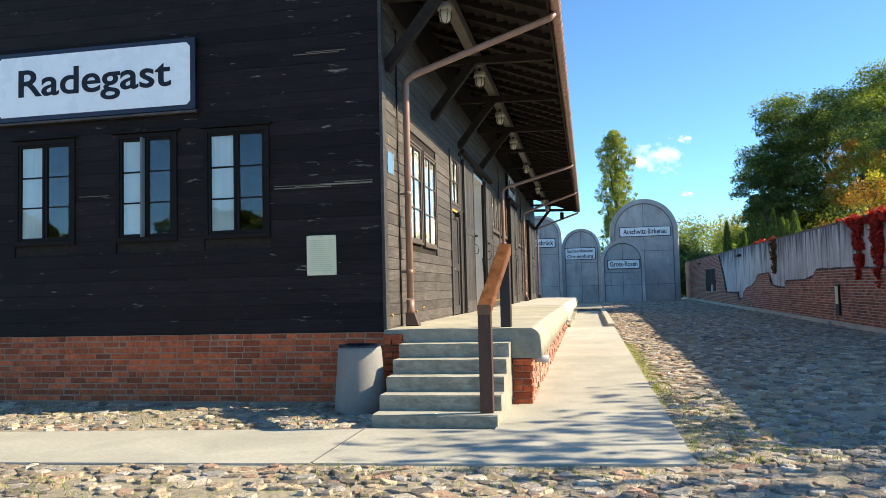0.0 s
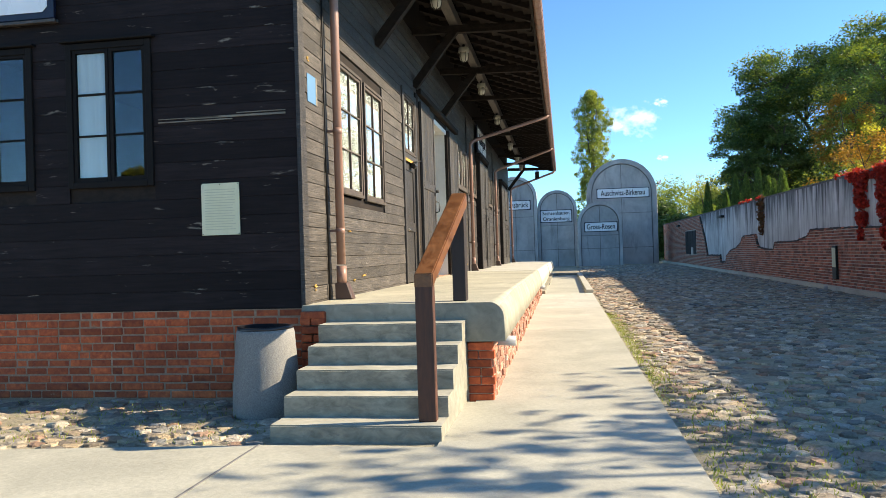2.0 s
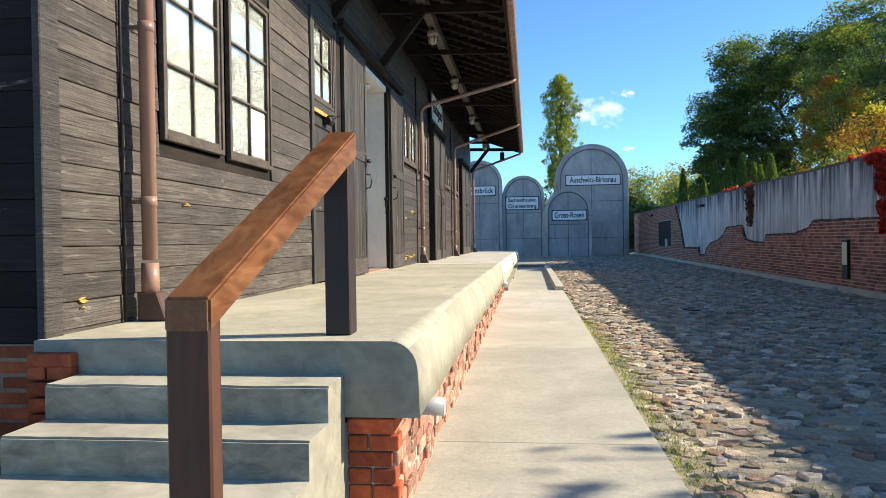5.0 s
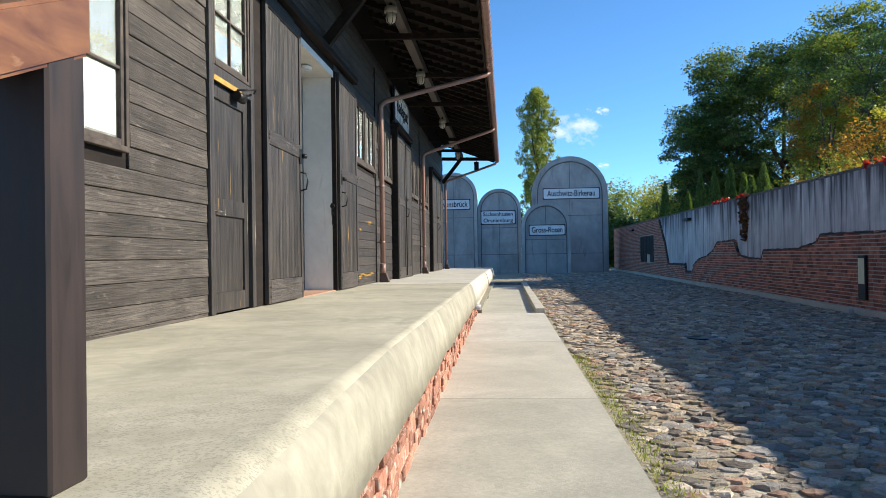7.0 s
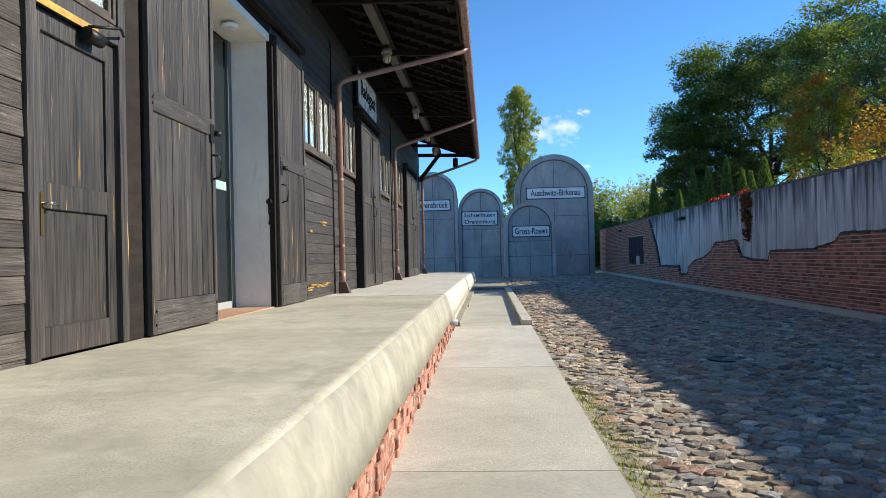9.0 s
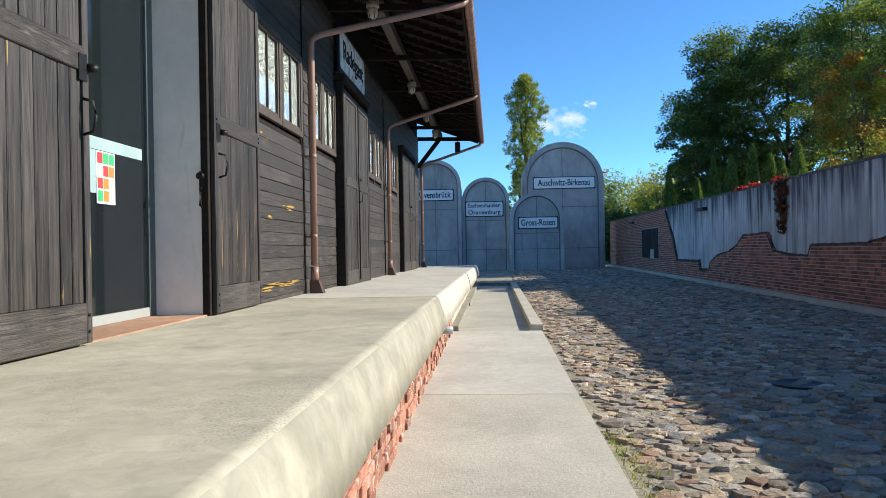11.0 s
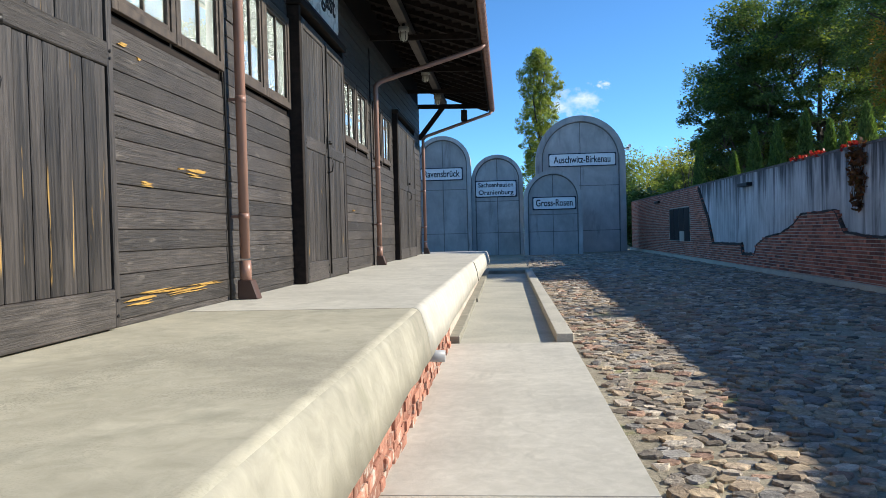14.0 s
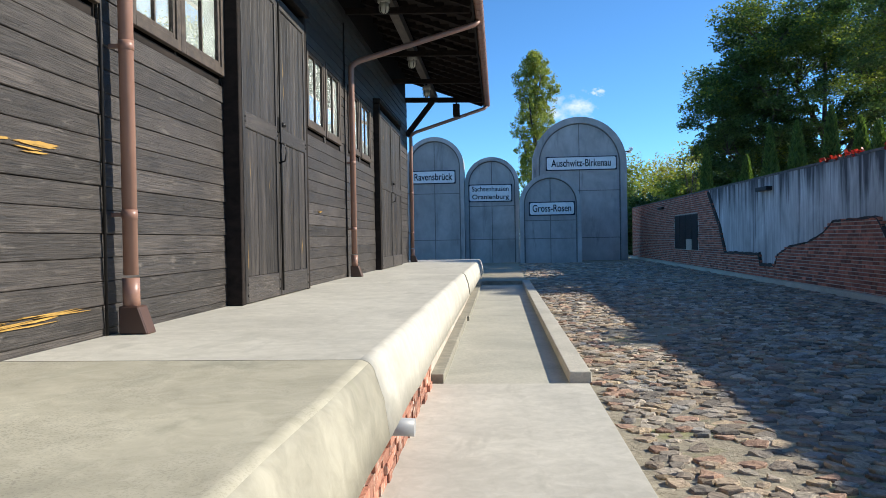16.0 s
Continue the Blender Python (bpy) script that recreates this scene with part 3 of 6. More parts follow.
# roof over the station and the platform
roof = thing("roof", "dark board roof with wide eaves on timber rafters", "roof", kind="structure")
SLOPE = 0.36
bm = bmesh.new()
ridge_x = -8.4
add_prism(bm, [(EAVE_X, 9.7, EAVE_Z), (ridge_x, 9.7, EAVE_Z + SLOPE * (EAVE_X - ridge_x)), (ridge_x, 9.7, EAVE_Z + SLOPE * (EAVE_X - ridge_x) + 0.12), (EAVE_X, 9.7, EAVE_Z + 0.12)], (0, 33.4, 0))
part("boarding", bm, WOOD_DARK, roof)
bm = bmesh.new()
add_prism(bm, [(-16.4, 9.7, EAVE_Z), (ridge_x, 9.7, EAVE_Z + SLOPE * (EAVE_X - ridge_x)), (ridge_x, 9.7, EAVE_Z + SLOPE * (EAVE_X - ridge_x) + 0.12), (-16.4, 9.7, EAVE_Z + 0.12)], (0, 33.4, 0))
part("boarding", bm, WOOD_DARK, roof)
for y in np.arange(9.85, 43.1, 0.72):
    bm = bmesh.new()
    add_beam(bm, (EAVE_X - 0.05, y, EAVE_Z - 0.05), (-3.2, y, EAVE_Z - 0.05 + SLOPE * (3.2 + EAVE_X - 0.05)), 0.09, 0.13)
    part("rafter", bm, WOOD_DARK, roof)
bm = bmesh.new()
for k in range(14):
    x = EAVE_X - 0.10 - 0.19 * k
    z = EAVE_Z + SLOPE * (EAVE_X - x) - 0.012
    add_box(bm, x - 0.085, x + 0.085, 9.72, 43.08, z - 0.012, z + 0.004)
part("soffit_boards", bm, WOOD_DARK, roof)
bm = bmesh.new()
add_beam(bm, (-1.97, 9.75, 5.98), (-1.97, 43.0, 5.98), 0.17, 0.2)
part("purlin", bm, WOOD_BEAM, roof, "greyed long timber carrying the lamps")
bm = bmesh.new()
add_box(bm, EAVE_X - 0.04, EAVE_X, 9.7, 43.1, EAVE_Z - 0.12, EAVE_Z + 0.08)
part("fascia_board", bm, WOOD_DARK, roof)
BRACES = [10.45, 13.75, 16.75, 20.1, 23.3, 26.5, 29.9, 33.2, 36.4, 39.4, 42.1]
for y in BRACES:
    if 21 < y < 41:
        bm = bmesh.new()
        add_beam(bm, (WALL_X, y, 5.80), (EAVE_X - 0.08, y, 5.74), 0.08, 0.11)
        part("tie_beam", bm, WOOD_DARK, roof)
        continue
    bm = bmesh.new()
    add_beam(bm, (WALL_X, y, 4.72), (-1.92, y, 5.80), 0.13, 0.15)
    part("brace", bm, WOOD_DARK, roof)
    bm = bmesh.new()
    add_beam(bm, (WALL_X, y, 5.80), (EAVE_X - 0.08, y, 5.74), 0.11, 0.14)
    part("tie_beam", bm, WOOD_DARK, roof)

gutter = thing("gutter", "brown metal eaves gutter with overlapping joints", "gutter")
bm = bmesh.new()
n = 9
prof = [(EAVE_X + 0.085 + 0.085 * math.cos(a), EAVE_Z - 0.02 + 0.085 * math.sin(a)) for a in np.linspace(math.pi, 2 * math.pi, n)]
prof += [(EAVE_X + 0.085 + 0.078 * math.cos(a), EAVE_Z - 0.015 + 0.078 * math.sin(a)) for a in np.linspace(2 * math.pi, math.pi, n)]
add_prism(bm, [(x, 9.65, z) for x, z in prof], (0, 33.5, 0))
part("trough", bm, METAL_PIPE, gutter)
for y in np.arange(10.0, 43, 0.33):
    bm = bmesh.new()
    add_prism(bm, [(EAVE_X + 0.085 + (x - EAVE_X - 0.085) * 1.06, y, EAVE_Z - 0.02 + (z - EAVE_Z + 0.02) * 1.06) for x, z in prof[:n]] + [(EAVE_X + 0.085 + (x - EAVE_X - 0.085) * 1.0, y, EAVE_Z - 0.018 + (z - EAVE_Z + 0.02) * 1.0) for x, z in reversed(prof[:n])], (0, 0.022, 0))
    part("bracket", bm, METAL_PIPE, gutter)


def downpipe(y_wall, y_tip, foot_z, boot=True):
    d = thing("downpipe", "brown metal downpipe slanting from the eaves to the platform", "downpipe", "downpipes of the long wall")
    x = WALL_X + 0.13
    bm = bmesh.new()
    tip = Vector((EAVE_X + 0.06, y_tip, EAVE_Z - 0.1))
    bend = Vector((x, y_wall, 4.78))
    add_tube(bm, [tip, tip + (bend - tip) * 0.03 + Vector((0, 0, -0.05)), bend + (tip - bend) * 0.06, bend + (tip - bend) * 0.025 + Vector((0, 0, -0.02)), bend - Vector((0, 0, 0.07)), bend - Vector((0, 0, 0.16)), Vector((x, y_wall, foot_z + 0.42))], 0.052)
    run = part("pipe", bm, METAL_PIPE, d)
    for z in (2.95, 1.75):
        bm = bmesh.new()
        add_tube(bm, [(x, y_wall, z), (x, y_wall, z + 0.07)], 0.0555)
        add_box(bm, WALL_X, x - 0.04, y_wall - 0.012, y_wall + 0.012, z + 0.02, z + 0.05)
        part("clamp", bm, METAL_PIPE, run)
    bm = bmesh.new()
    add_tube(bm, [(x, y_wall, foot_z + 0.40), (x, y_wall, foot_z + 0.18)], 0.06)
    part("collar", bm, METAL_PIPE, run)
    bm = bmesh.new()
    z = foot_z + 0.002
    add_prism(bm, [(x - 0.065, y_wall - 0.07, z), (x + 0.15, y_wall - 0.07, z), (x + 0.08, y_wall - 0.07, z + 0.20), (x - 0.065, y_wall - 0.07, z + 0.20)], (0, 0.14, 0))
    bmesh.ops.bevel(bm, geom=bm.edges[:], offset=0.01, segments=1, affect="EDGES")
    part("boot", bm, METAL_PIPE_DARK, d, "dark brown flared outlet")
    return d


for yw, yt in ((11.16, 11.45), (24.65, 26.05), (32.95, 33.75), (42.15, 42.95)):
    downpipe(yw, yt, P(yw))

# ---- right-hand yard wall ----
yard_wall = thing("wall_yard", "board-marked concrete yard wall behind broken brick facing", "wall", kind="structure")
YW0, YW1, YTOP = 9.0, 67.5, 3.34


def YX(y):
    """Face of the yard wall's bricks."""
    return 8.0 + 0.008 * (y - 26)


for w0, w1 in ((YW0, YW1),):
    bm = bmesh.new()
    add_prism(bm, [(YX(w0) + 0.07, w0, -0.2), (YX(w1) + 0.07, w1, -0.2), (YX(w1) + 0.42, w1, -0.2), (YX(w0) + 0.42, w0, -0.2)], (0, 0, YTOP + 0.2 - 0.02))
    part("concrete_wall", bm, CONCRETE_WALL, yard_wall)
    bm = bmesh.new()
    add_prism(bm, [(YX(w0) + 0.05, w0, YTOP - 0.018), (YX(w1) + 0.05, w1, YTOP - 0.018), (YX(w1) + 0.44, w1, YTOP - 0.018), (YX(w0) + 0.44, w0, YTOP - 0.018)], (0, 0, 0.06))
    part("coping", bm, COPING, yard_wall)
    bm = bmesh.new()
    add_prism(bm, [(YX(w0) - 0.16, w0, -0.15), (YX(w0) + 0.06, w0, -0.15), (YX(w1) + 0.06, w1, -0.15), (YX(w1) - 0.16, w1, -0.15)], (0, 0, 0.25))
    for v in bm.verts:
        if v.co.z > 0:
            v.co.z = G(v.co.y) + 0.13
    part("footing", bm, CONCRETE_ROUGH, yard_wall)
BRICK_TOP = [(9, 1.8), (22.3, 1.8), (25.2, 1.87), (28.8, 1.90), (29.0, 1.72), (30.4, 1.54), (33.2, 1.52), (33.4, 1.24), (34.6, 1.26), (35.8, 1.36), (36.3, 1.90), (38.5, 1.86),
             (39.0, 1.6), (40.0, 1.34), (41.4, 1.2), (42.3, 0.93), (42.5, 0.63), (43.8, 0.6), (43.9, 0.93), (47.6, 0.92), (48.3, 1.9), (49.8, 3.2), (50.0, 3.3), (66, 3.3)]

# ---- concrete grave slabs at the yard's end ----
def tomb(x0, x1, top, y, words, sign, wedge=0.0, rust=False):
    """A round-headed concrete slab with a raised rim and an enamel station sign. sign: x0, x1, z0, z1."""
    g = G(y) - 0.05
    t = thing("memorial_slab", "round-topped grey concrete memorial slab with white name sign", "monument", "round-topped memorial slabs")
    r = (x1 - x0) / 2
    cx = (x0 + x1) / 2
    spring = top - r

    def arch(inset, yy, steps=28, low=0.0):
        rr = r - inset
        pts = [(cx + rr, yy, g + low)]
        pts += [(cx + rr * math.cos(a), yy, spring + rr * math.sin(a)) for a in np.linspace(0, math.pi, steps)]
        return pts + [(cx - rr, yy, g + low)]

    bm = bmesh.new()
    add_prism(bm, arch(0.0, y + 0.16), (0, 0.9, 0))
    part("slab_body", bm, CONCRETE_GREY, t)
    rim_w = 0.13 * r
    out, inn = arch(0.0, y), arch(rim_w, y)
    bm = bmesh.new()
    a = [bm.verts.new(p) for p in out]
    b = [bm.verts.new(p) for p in inn]
    c = [bm.verts.new((p[0], y + 0.158, p[2])) for p in out]
    d = [bm.verts.new((p[0], y + 0.158, p[2])) for p in inn]
    for i in range(len(a) - 1):
        bm.faces.new([a[i], a[i + 1], b[i + 1], b[i]])
        bm.faces.new([a[i], c[i], c[i + 1], a[i + 1]])
        bm.faces.new([b[i], b[i + 1], d[i + 1], d[i]])
    bmesh.ops.recalc_face_normals(bm, faces=bm.faces)
    part("rim", bm, CONCRETE_GREY, t)
    # shuttering joints, as narrow raised seams
    inner = r - rim_w
    bm = bmesh.new()
    for z in (g + 1.35, g + (spring - g) * 0.72):
        add_box(bm, cx - inner, cx + inner, y + 0.14, y + 0.165, z, z + 0.035)
    add_box(bm, cx - 0.018, cx + 0.018, y + 0.145, y + 0.164, g, top - rim_w - 0.02)
    part("seam", bm, CONCRETE_SEAM, t)
    # dark strip laid inside the rim, painted in for its shade
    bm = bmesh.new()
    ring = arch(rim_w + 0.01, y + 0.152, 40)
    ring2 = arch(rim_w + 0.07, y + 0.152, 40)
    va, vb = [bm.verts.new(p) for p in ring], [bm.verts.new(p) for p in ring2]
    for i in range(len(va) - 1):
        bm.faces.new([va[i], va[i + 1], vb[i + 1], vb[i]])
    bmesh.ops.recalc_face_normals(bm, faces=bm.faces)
    part("shadow_groove", bm, CONCRETE_SEAM, t, "dark strip for the rim's inner shade")
    s = thing("name_sign", "white enamel name sign with navy rim on concrete", "sign", "name signs on the slabs")
    sx0, sx1, sz0, sz1 = sign
    ysg = y + 0.10
    box_part("backing", (sx0, sx1, ysg, ysg + 0.03, sz0, sz1), NAVY, s, 0.008, "navy blue rim")
    e = 0.055
    ch = 0.06
    bm = bmesh.new()
    ring = [(sx0 + e + ch, sz0 + e), (sx1 - e - ch, sz0 + e), (sx1 - e, sz0 + e + ch), (sx1 - e, sz1 - e - ch), (sx1 - e - ch, sz1 - e), (sx0 + e + ch, sz1 - e), (sx0 + e, sz1 - e - ch), (sx0 + e, sz0 + e + ch)]
    add_prism(bm, [(x, ysg - 0.008, z) for x, z in ring], (0, 0.008, 0))
    face = part("panel", bm, WHITE_ENAMEL, s, "white enamel face")
    rows = words.split("|")
    inner_h = (sz1 - sz0 - 2 * e) / len(rows)
    for i, row in enumerate(rows):
        text_part("lettering", row, ((sx0 + sx1) / 2, ysg - 0.012, sz1 - e - inner_h * (i + 0.5)), inner_h * 0.80, (sx1 - sx0) * 0.84, face, "front", 0.012)
    return t


def text_part(name, words, middle, height, width, parent, facing, bold):
    """Raised letters, squeezed to the given height and width. facing: front (towards -y) or side (towards +x)."""
    cu = bpy.data.curves.new(name, "FONT")
    cu.body, cu.align_x, cu.align_y, cu.size, cu.extrude, cu.offset = words, "CENTER", "CENTER", 1.0, 0.004, bold
    ob = new(name, cu)
    ob.data.materials.append(INK)
    bpy.context.view_layer.update()
    w, h = max(ob.dimensions.x, 0.01), max(ob.dimensions.y, 0.01)
    ob.scale = (width / w, height / 0.95, 1.0)
    ob.parent = parent
    ob.location = middle
    ob.rotation_euler = (radians(90), 0, 0) if facing == "front" else (radians(90), 0, radians(90))
    return tagged(ob, "dark navy letters")


tomb(2.0, 7.46, 8.62, 64.0, "Auschwitz-Birkenau", (2.78, 6.90, 5.50, 6.32))
tomb(1.13, 4.48, 5.09, 61.0, "Gross-Rosen", (1.63, 4.14, 2.79, 3.55))
tomb(-1.95, 1.13, 6.22, 62.4, "Sachsenhausen|Oranienburg", (-1.74, 0.75, 3.67, 4.68))
tomb(-5.36, -1.97, 7.42, 62.2, "Ravensbrück", (-5.05, -2.46, 4.75, 5.52))

# dark joint across the path before the steps
bm = bmesh.new()
JZ = G(7.5) + 0.004
add_prism(bm, [(-2.537, 6.60, JZ - 0.02), (-2.519, 6.60, JZ - 0.02), (-2.519, 8.29, JZ - 0.02), (-2.537, 8.29, JZ - 0.02)], (0, 0, 0.024))
part("joint", bm, CONCRETE_SEAM, walkway, "dark dirt-filled joint")

# ---- windows and doors ----
def mapper(face):
    """Turns (along, up, out) ranges of a wall into x, y and z ranges."""
    if face == "side":
        return lambda u0, u1, v0, v1, w0, w1: (WALL_X + w0, WALL_X + w1, u0, u1, v0, v1)
    return lambda u0, u1, v0, v1, w0, w1: (u0, u1, FRONT_Y - w1, FRONT_Y - w0, v0, v1)


WINDOW_COUNT = [0]


def window(face, u0, u1, v0, v1, cols, rows, blinds, label, sashes=1, casing=0.09, lined=False, head=True):
    """A wooden window: casing, sashes with glazing bars, panes, and blinds behind the (column, row) pairs given."""
    WINDOW_COUNT[0] += 1
    m = mapper(face)
    w = thing("window_%d" % WINDOW_COUNT[0], label, "window", "wooden windows", kind="structure")

    wood = FRAME_BLACK if face == "front" else WOOD_FRAME

    def bar(name, a, b, c, d, e, f, under=None, bevel=0.004):
        return box_part(name, m(a, b, c, d, e, f), wood, under or w, bevel)

    bar("window_frame", u0 - casing, u0, v0 - casing, v1 + casing, -0.02, 0.028)
    bar("window_frame", u1, u1 + casing, v0 - casing, v1 + casing, -0.02, 0.028)
    bar("window_frame", u0, u1, v1, v1 + casing, -0.02, 0.028)
    bar("window_sill", u0, u1, v0 - casing, v0, -0.02, 0.032)
    if head:
        bar("window_head", u0 - casing - 0.05, u1 + casing + 0.05, v1 + casing + 0.01, v1 + casing + 0.035, -0.01, 0.07)
    sw = (u1 - u0) / sashes
    sf, gb_w = 0.04, 0.022
    cps = cols // sashes
    for s in range(sashes):
        a, b = u0 + s * sw + 0.004, u0 + (s + 1) * sw - 0.004
        bm = bmesh.new()
        for q in ((a, a + sf, v0, v1), (b - sf, b, v0, v1), (a + sf, b - sf, v0, v0 + sf + 0.01), (a + sf, b - sf, v1 - sf, v1)):
            add_box(bm, *m(*q, -0.035, 0.012), 0.004)
        sash = part("sash", bm, wood, w)
        ia, ib, ic, id_ = a + sf, b - sf, v0 + sf + 0.01, v1 - sf
        pw, ph = (ib - ia) / cps, (id_ - ic) / rows
        for i in range(1, cps):
            bar("glazing_bar", ia + i * pw - gb_w / 2, ia + i * pw + gb_w / 2, ic, id_, -0.028, 0.006, sash, 0.003)
        for j in range(1, rows):
            bar("glazing_bar", ia, ib, ic + j * ph - gb_w / 2, ic + j * ph + gb_w / 2, -0.026, 0.004, sash, 0.003)
        for i in range(cps):
            for j in range(rows):
                p = box_part("pane", m(ia + i * pw, ia + (i + 1) * pw, ic + j * ph, ic + (j + 1) * ph, -0.016, -0.012), GLASS, sash)
                p.visible_shadow = False
                if (s * cps + i, j) in blinds:
                    # upper rows of lined windows: dim bluish sheet added for reflected sky
                    box_part("blind", m(ia + i * pw - 0.01, ia + (i + 1) * pw + 0.01, ic + j * ph - 0.01, ic + (j + 1) * ph + 0.01, -0.032, -0.0285), FRONT_CURTAIN if face == "front" else BLIND if (j == 0 or not lined) else SKY_TONE_SHEET, w, 0, "white blind or dim bluish sheet behind the glass")
    return w


ALL6 = {(c, r) for c in range(2) for r in range(3)}
window("side", 11.66, 12.70, 2.32, 3.94, 2, 3, ALL6, "dark wooden six-pane window with white blind", casing=0.042, head=False)
window("side", 12.92, 13.97, 2.30, 3.92, 2, 3, ALL6, "dark wooden six-pane window with white blind and sky-toned upper sheets", head=False, casing=0.042, lined=True)
for a, b in ((22.42, 23.32), (23.50, 24.42), (25.02, 25.76), (25.93, 26.80), (30.27, 31.22), (31.45, 32.42), (33.27, 34.22), (34.50, 35.50)):
    window("side", a, b, 3.32, 4.36, 2, 1, {(0, 0), (1, 0)}, "dark wooden high window with white blinds", casing=0.08, head=False)
for a, b in FRONT_WINDOWS:
    window("front", a + 0.04, b - 0.04, 2.40, 3.90, 2, 3, {(0, 0), (0, 1), (0, 2)}, "black wooden two-sash window with half-drawn white curtain", sashes=2, casing=0.07)
m = mapper("front")
box_part("ajar_sash", (-6.52, -6.49, FRONT_Y - 0.09, FRONT_Y + 0.02, 2.40, 3.90), BLIND, bpy.data.objects["window_12"], 0.004, "pale edge of a sash standing ajar")

NOTICE_GREY = plain("grey_print", (0.22, 0.23, 0.25), 0.7)
window_notice = thing("window_notice", "white printed notice behind the window glass", "notice")
box_part("paper", (WALL_X - 0.0255, WALL_X - 0.0235, 13.48, 13.90, 2.375, 2.84), FRONT_CURTAIN, window_notice)
for k in range(11):
    box_part("text_line", (WALL_X - 0.0234, WALL_X - 0.0228, 13.53, 13.85 - 0.10 * random.random(), 2.755 - 0.032 * k, 2.762 - 0.032 * k), NOTICE_GREY, window_notice)

DOOR_COUNT = [0]


def door_leaf(parent, y0, y1, z0, z1, x, mid=1.82):
    """A ledged barn-door leaf of upright boards; x is its outer face."""
    parent = box_part("leaf", (x - 0.075, x - 0.053, y0 + 0.004, y1 - 0.004, z0 + 0.004, z1 - 0.004), WOOD_DARK, parent)
    n = round((y1 - y0 - 0.16) / 0.135)
    w = (y1 - y0 - 0.16) / n
    zr = z0 + mid
    for i in range(n):
        for a, b in ((z0 + 0.27, zr), (zr + 0.17, z1 - 0.14)):
            piece("board", (0.03, w - 0.009, b - a), (x - 0.037 + 0.008 * random.random(), y0 + 0.08 + w * (i + 0.5), (a + b) / 2), WOOD_UP, parent, 0.006)
    for a, b in ((z0, z0 + 0.27), (zr, zr + 0.17), (z1 - 0.14, z1)):
        piece("rail", (0.05, y1 - y0 - 0.14, b - a), (x - 0.026, (y0 + y1) / 2, (a + b) / 2), WOOD_SIDE, parent, 0.008)
    for y in (y0 + 0.035, y1 - 0.035):
        piece("stile", (0.056, 0.068, z1 - z0), (x - 0.028, y, (z0 + z1) / 2), WOOD_UP, parent, 0.008)
    for z in (z0 + 0.08, z0 + 0.19, zr + 0.06, zr + 0.11):
        for y in (y0 + 0.05, y1 - 0.05):
            bm = bmesh.new()
            add_tube(bm, [(x - 0.002, y, z), (x + 0.008, y, z)], 0.012, 8)
            part("bolt", bm, IRON, parent)


def barn_door(leaves, label, x=WALL_X + 0.085):
    DOOR_COUNT[0] += 1
    d = thing("door_%d" % DOOR_COUNT[0], label, "door", kind="structure")
    for y0, y1 in leaves:
        door_leaf(d, y0, y1, P(y0) + 0.015, 4.5, x)
    return d


def loop_handle(parent, x, y, z):
    bm = bmesh.new()
    add_tube(bm, [(x, y, z), (x + 0.07, y, z - 0.02), (x + 0.09, y, z - 0.12), (x + 0.07, y, z - 0.22), (x, y, z - 0.24)], 0.011, 8)
    part("handle", bm, IRON, parent, "black iron loop handle")
    bm = bmesh.new()
    add_box(bm, x - 0.002, x + 0.006, y - 0.05, y + 0.05, z + 0.12, z + 0.30, 0.002)
    add_tube(bm, [(x, y + 0.06, z + 0.22), (x + 0.05, y + 0.1, z + 0.22)], 0.03, 10)
    part("hasp", bm, IRON, parent, "iron hasp plate")


LX = WALL_X + 0.085
d = barn_door([(17.03, 18.48)], "open dark wooden barn-door leaf with iron loop")
loop_handle(d, LX, 18.40, 2.60)
d = barn_door([(20.79, 22.22)], "open dark wooden barn-door leaf with iron loop")
loop_handle(d, LX, 20.88, 2.55)
d = barn_door([(26.98, 28.21), (28.24, 29.50)], "closed double barn door of dark upright boards", WALL_X + 0.17)
loop_handle(d, WALL_X + 0.17, 28.22, 2.75)
bm = bmesh.new()
add_tube(bm, [(WALL_X + 0.19, 28.225, 1.0), (WALL_X + 0.19, 28.225, 4.4)], 0.014, 8)
part("locking_bar", bm, IRON, d, "long upright iron locking bar")
d2 = barn_door([(36.2, 37.9), (37.93, 39.6)], "closed double barn door of dark upright boards", WALL_X + 0.14)
loop_handle(d2, WALL_X + 0.14, 37.9, 2.75)
frame_mat = WOOD_DARK
jambs = thing("trim", "black timber door posts on the long wall", "trim", kind="structure")
for y0, y1, x1 in ((16.74, 16.98, 0.03), (26.88, 26.965, 0.165), (29.515, 29.60, 0.165), (36.08, 36.185, 0.13), (39.615, 39.7, 0.13)):
    box_part("door_post", (WALL_X - 0.02, WALL_X + x1, y0, y1, P(y0) + 0.005, 4.62), frame_mat, jambs, 0.008)
for y0, y1, x1 in ((16.95, 22.3, 0.10), (26.85, 29.65, 0.2), (36.05, 39.75, 0.16)):
    box_part("head_rail", (WALL_X - 0.01, WALL_X + x1, y0, y1, 4.63, 4.74), frame_mat, jambs, 0.008, "door head rail")

# panelled side door with transom
DOOR_COUNT[0] += 1
side_door = thing("door_%d" % DOOR_COUNT[0], "closed brown panelled wooden door under a glazed transom", "door", kind="structure")
m = mapper("side")
zf = P(15.5)
for a, b in ((15.50, 15.60), (16.64, 16.74)):
    box_part("door_frame", m(a, b, zf + 0.004, 4.5, -0.1, 0.035), WOOD_UP, side_door, 0.006)
box_part("door_frame", m(15.6, 16.64, 4.40, 4.5, -0.1, 0.035), WOOD_UP, side_door, 0.006)
box_part("transom_bar", m(15.6, 16.64, 3.18, 3.32, -0.1, 0.03), WOOD_UP, side_door, 0.006)
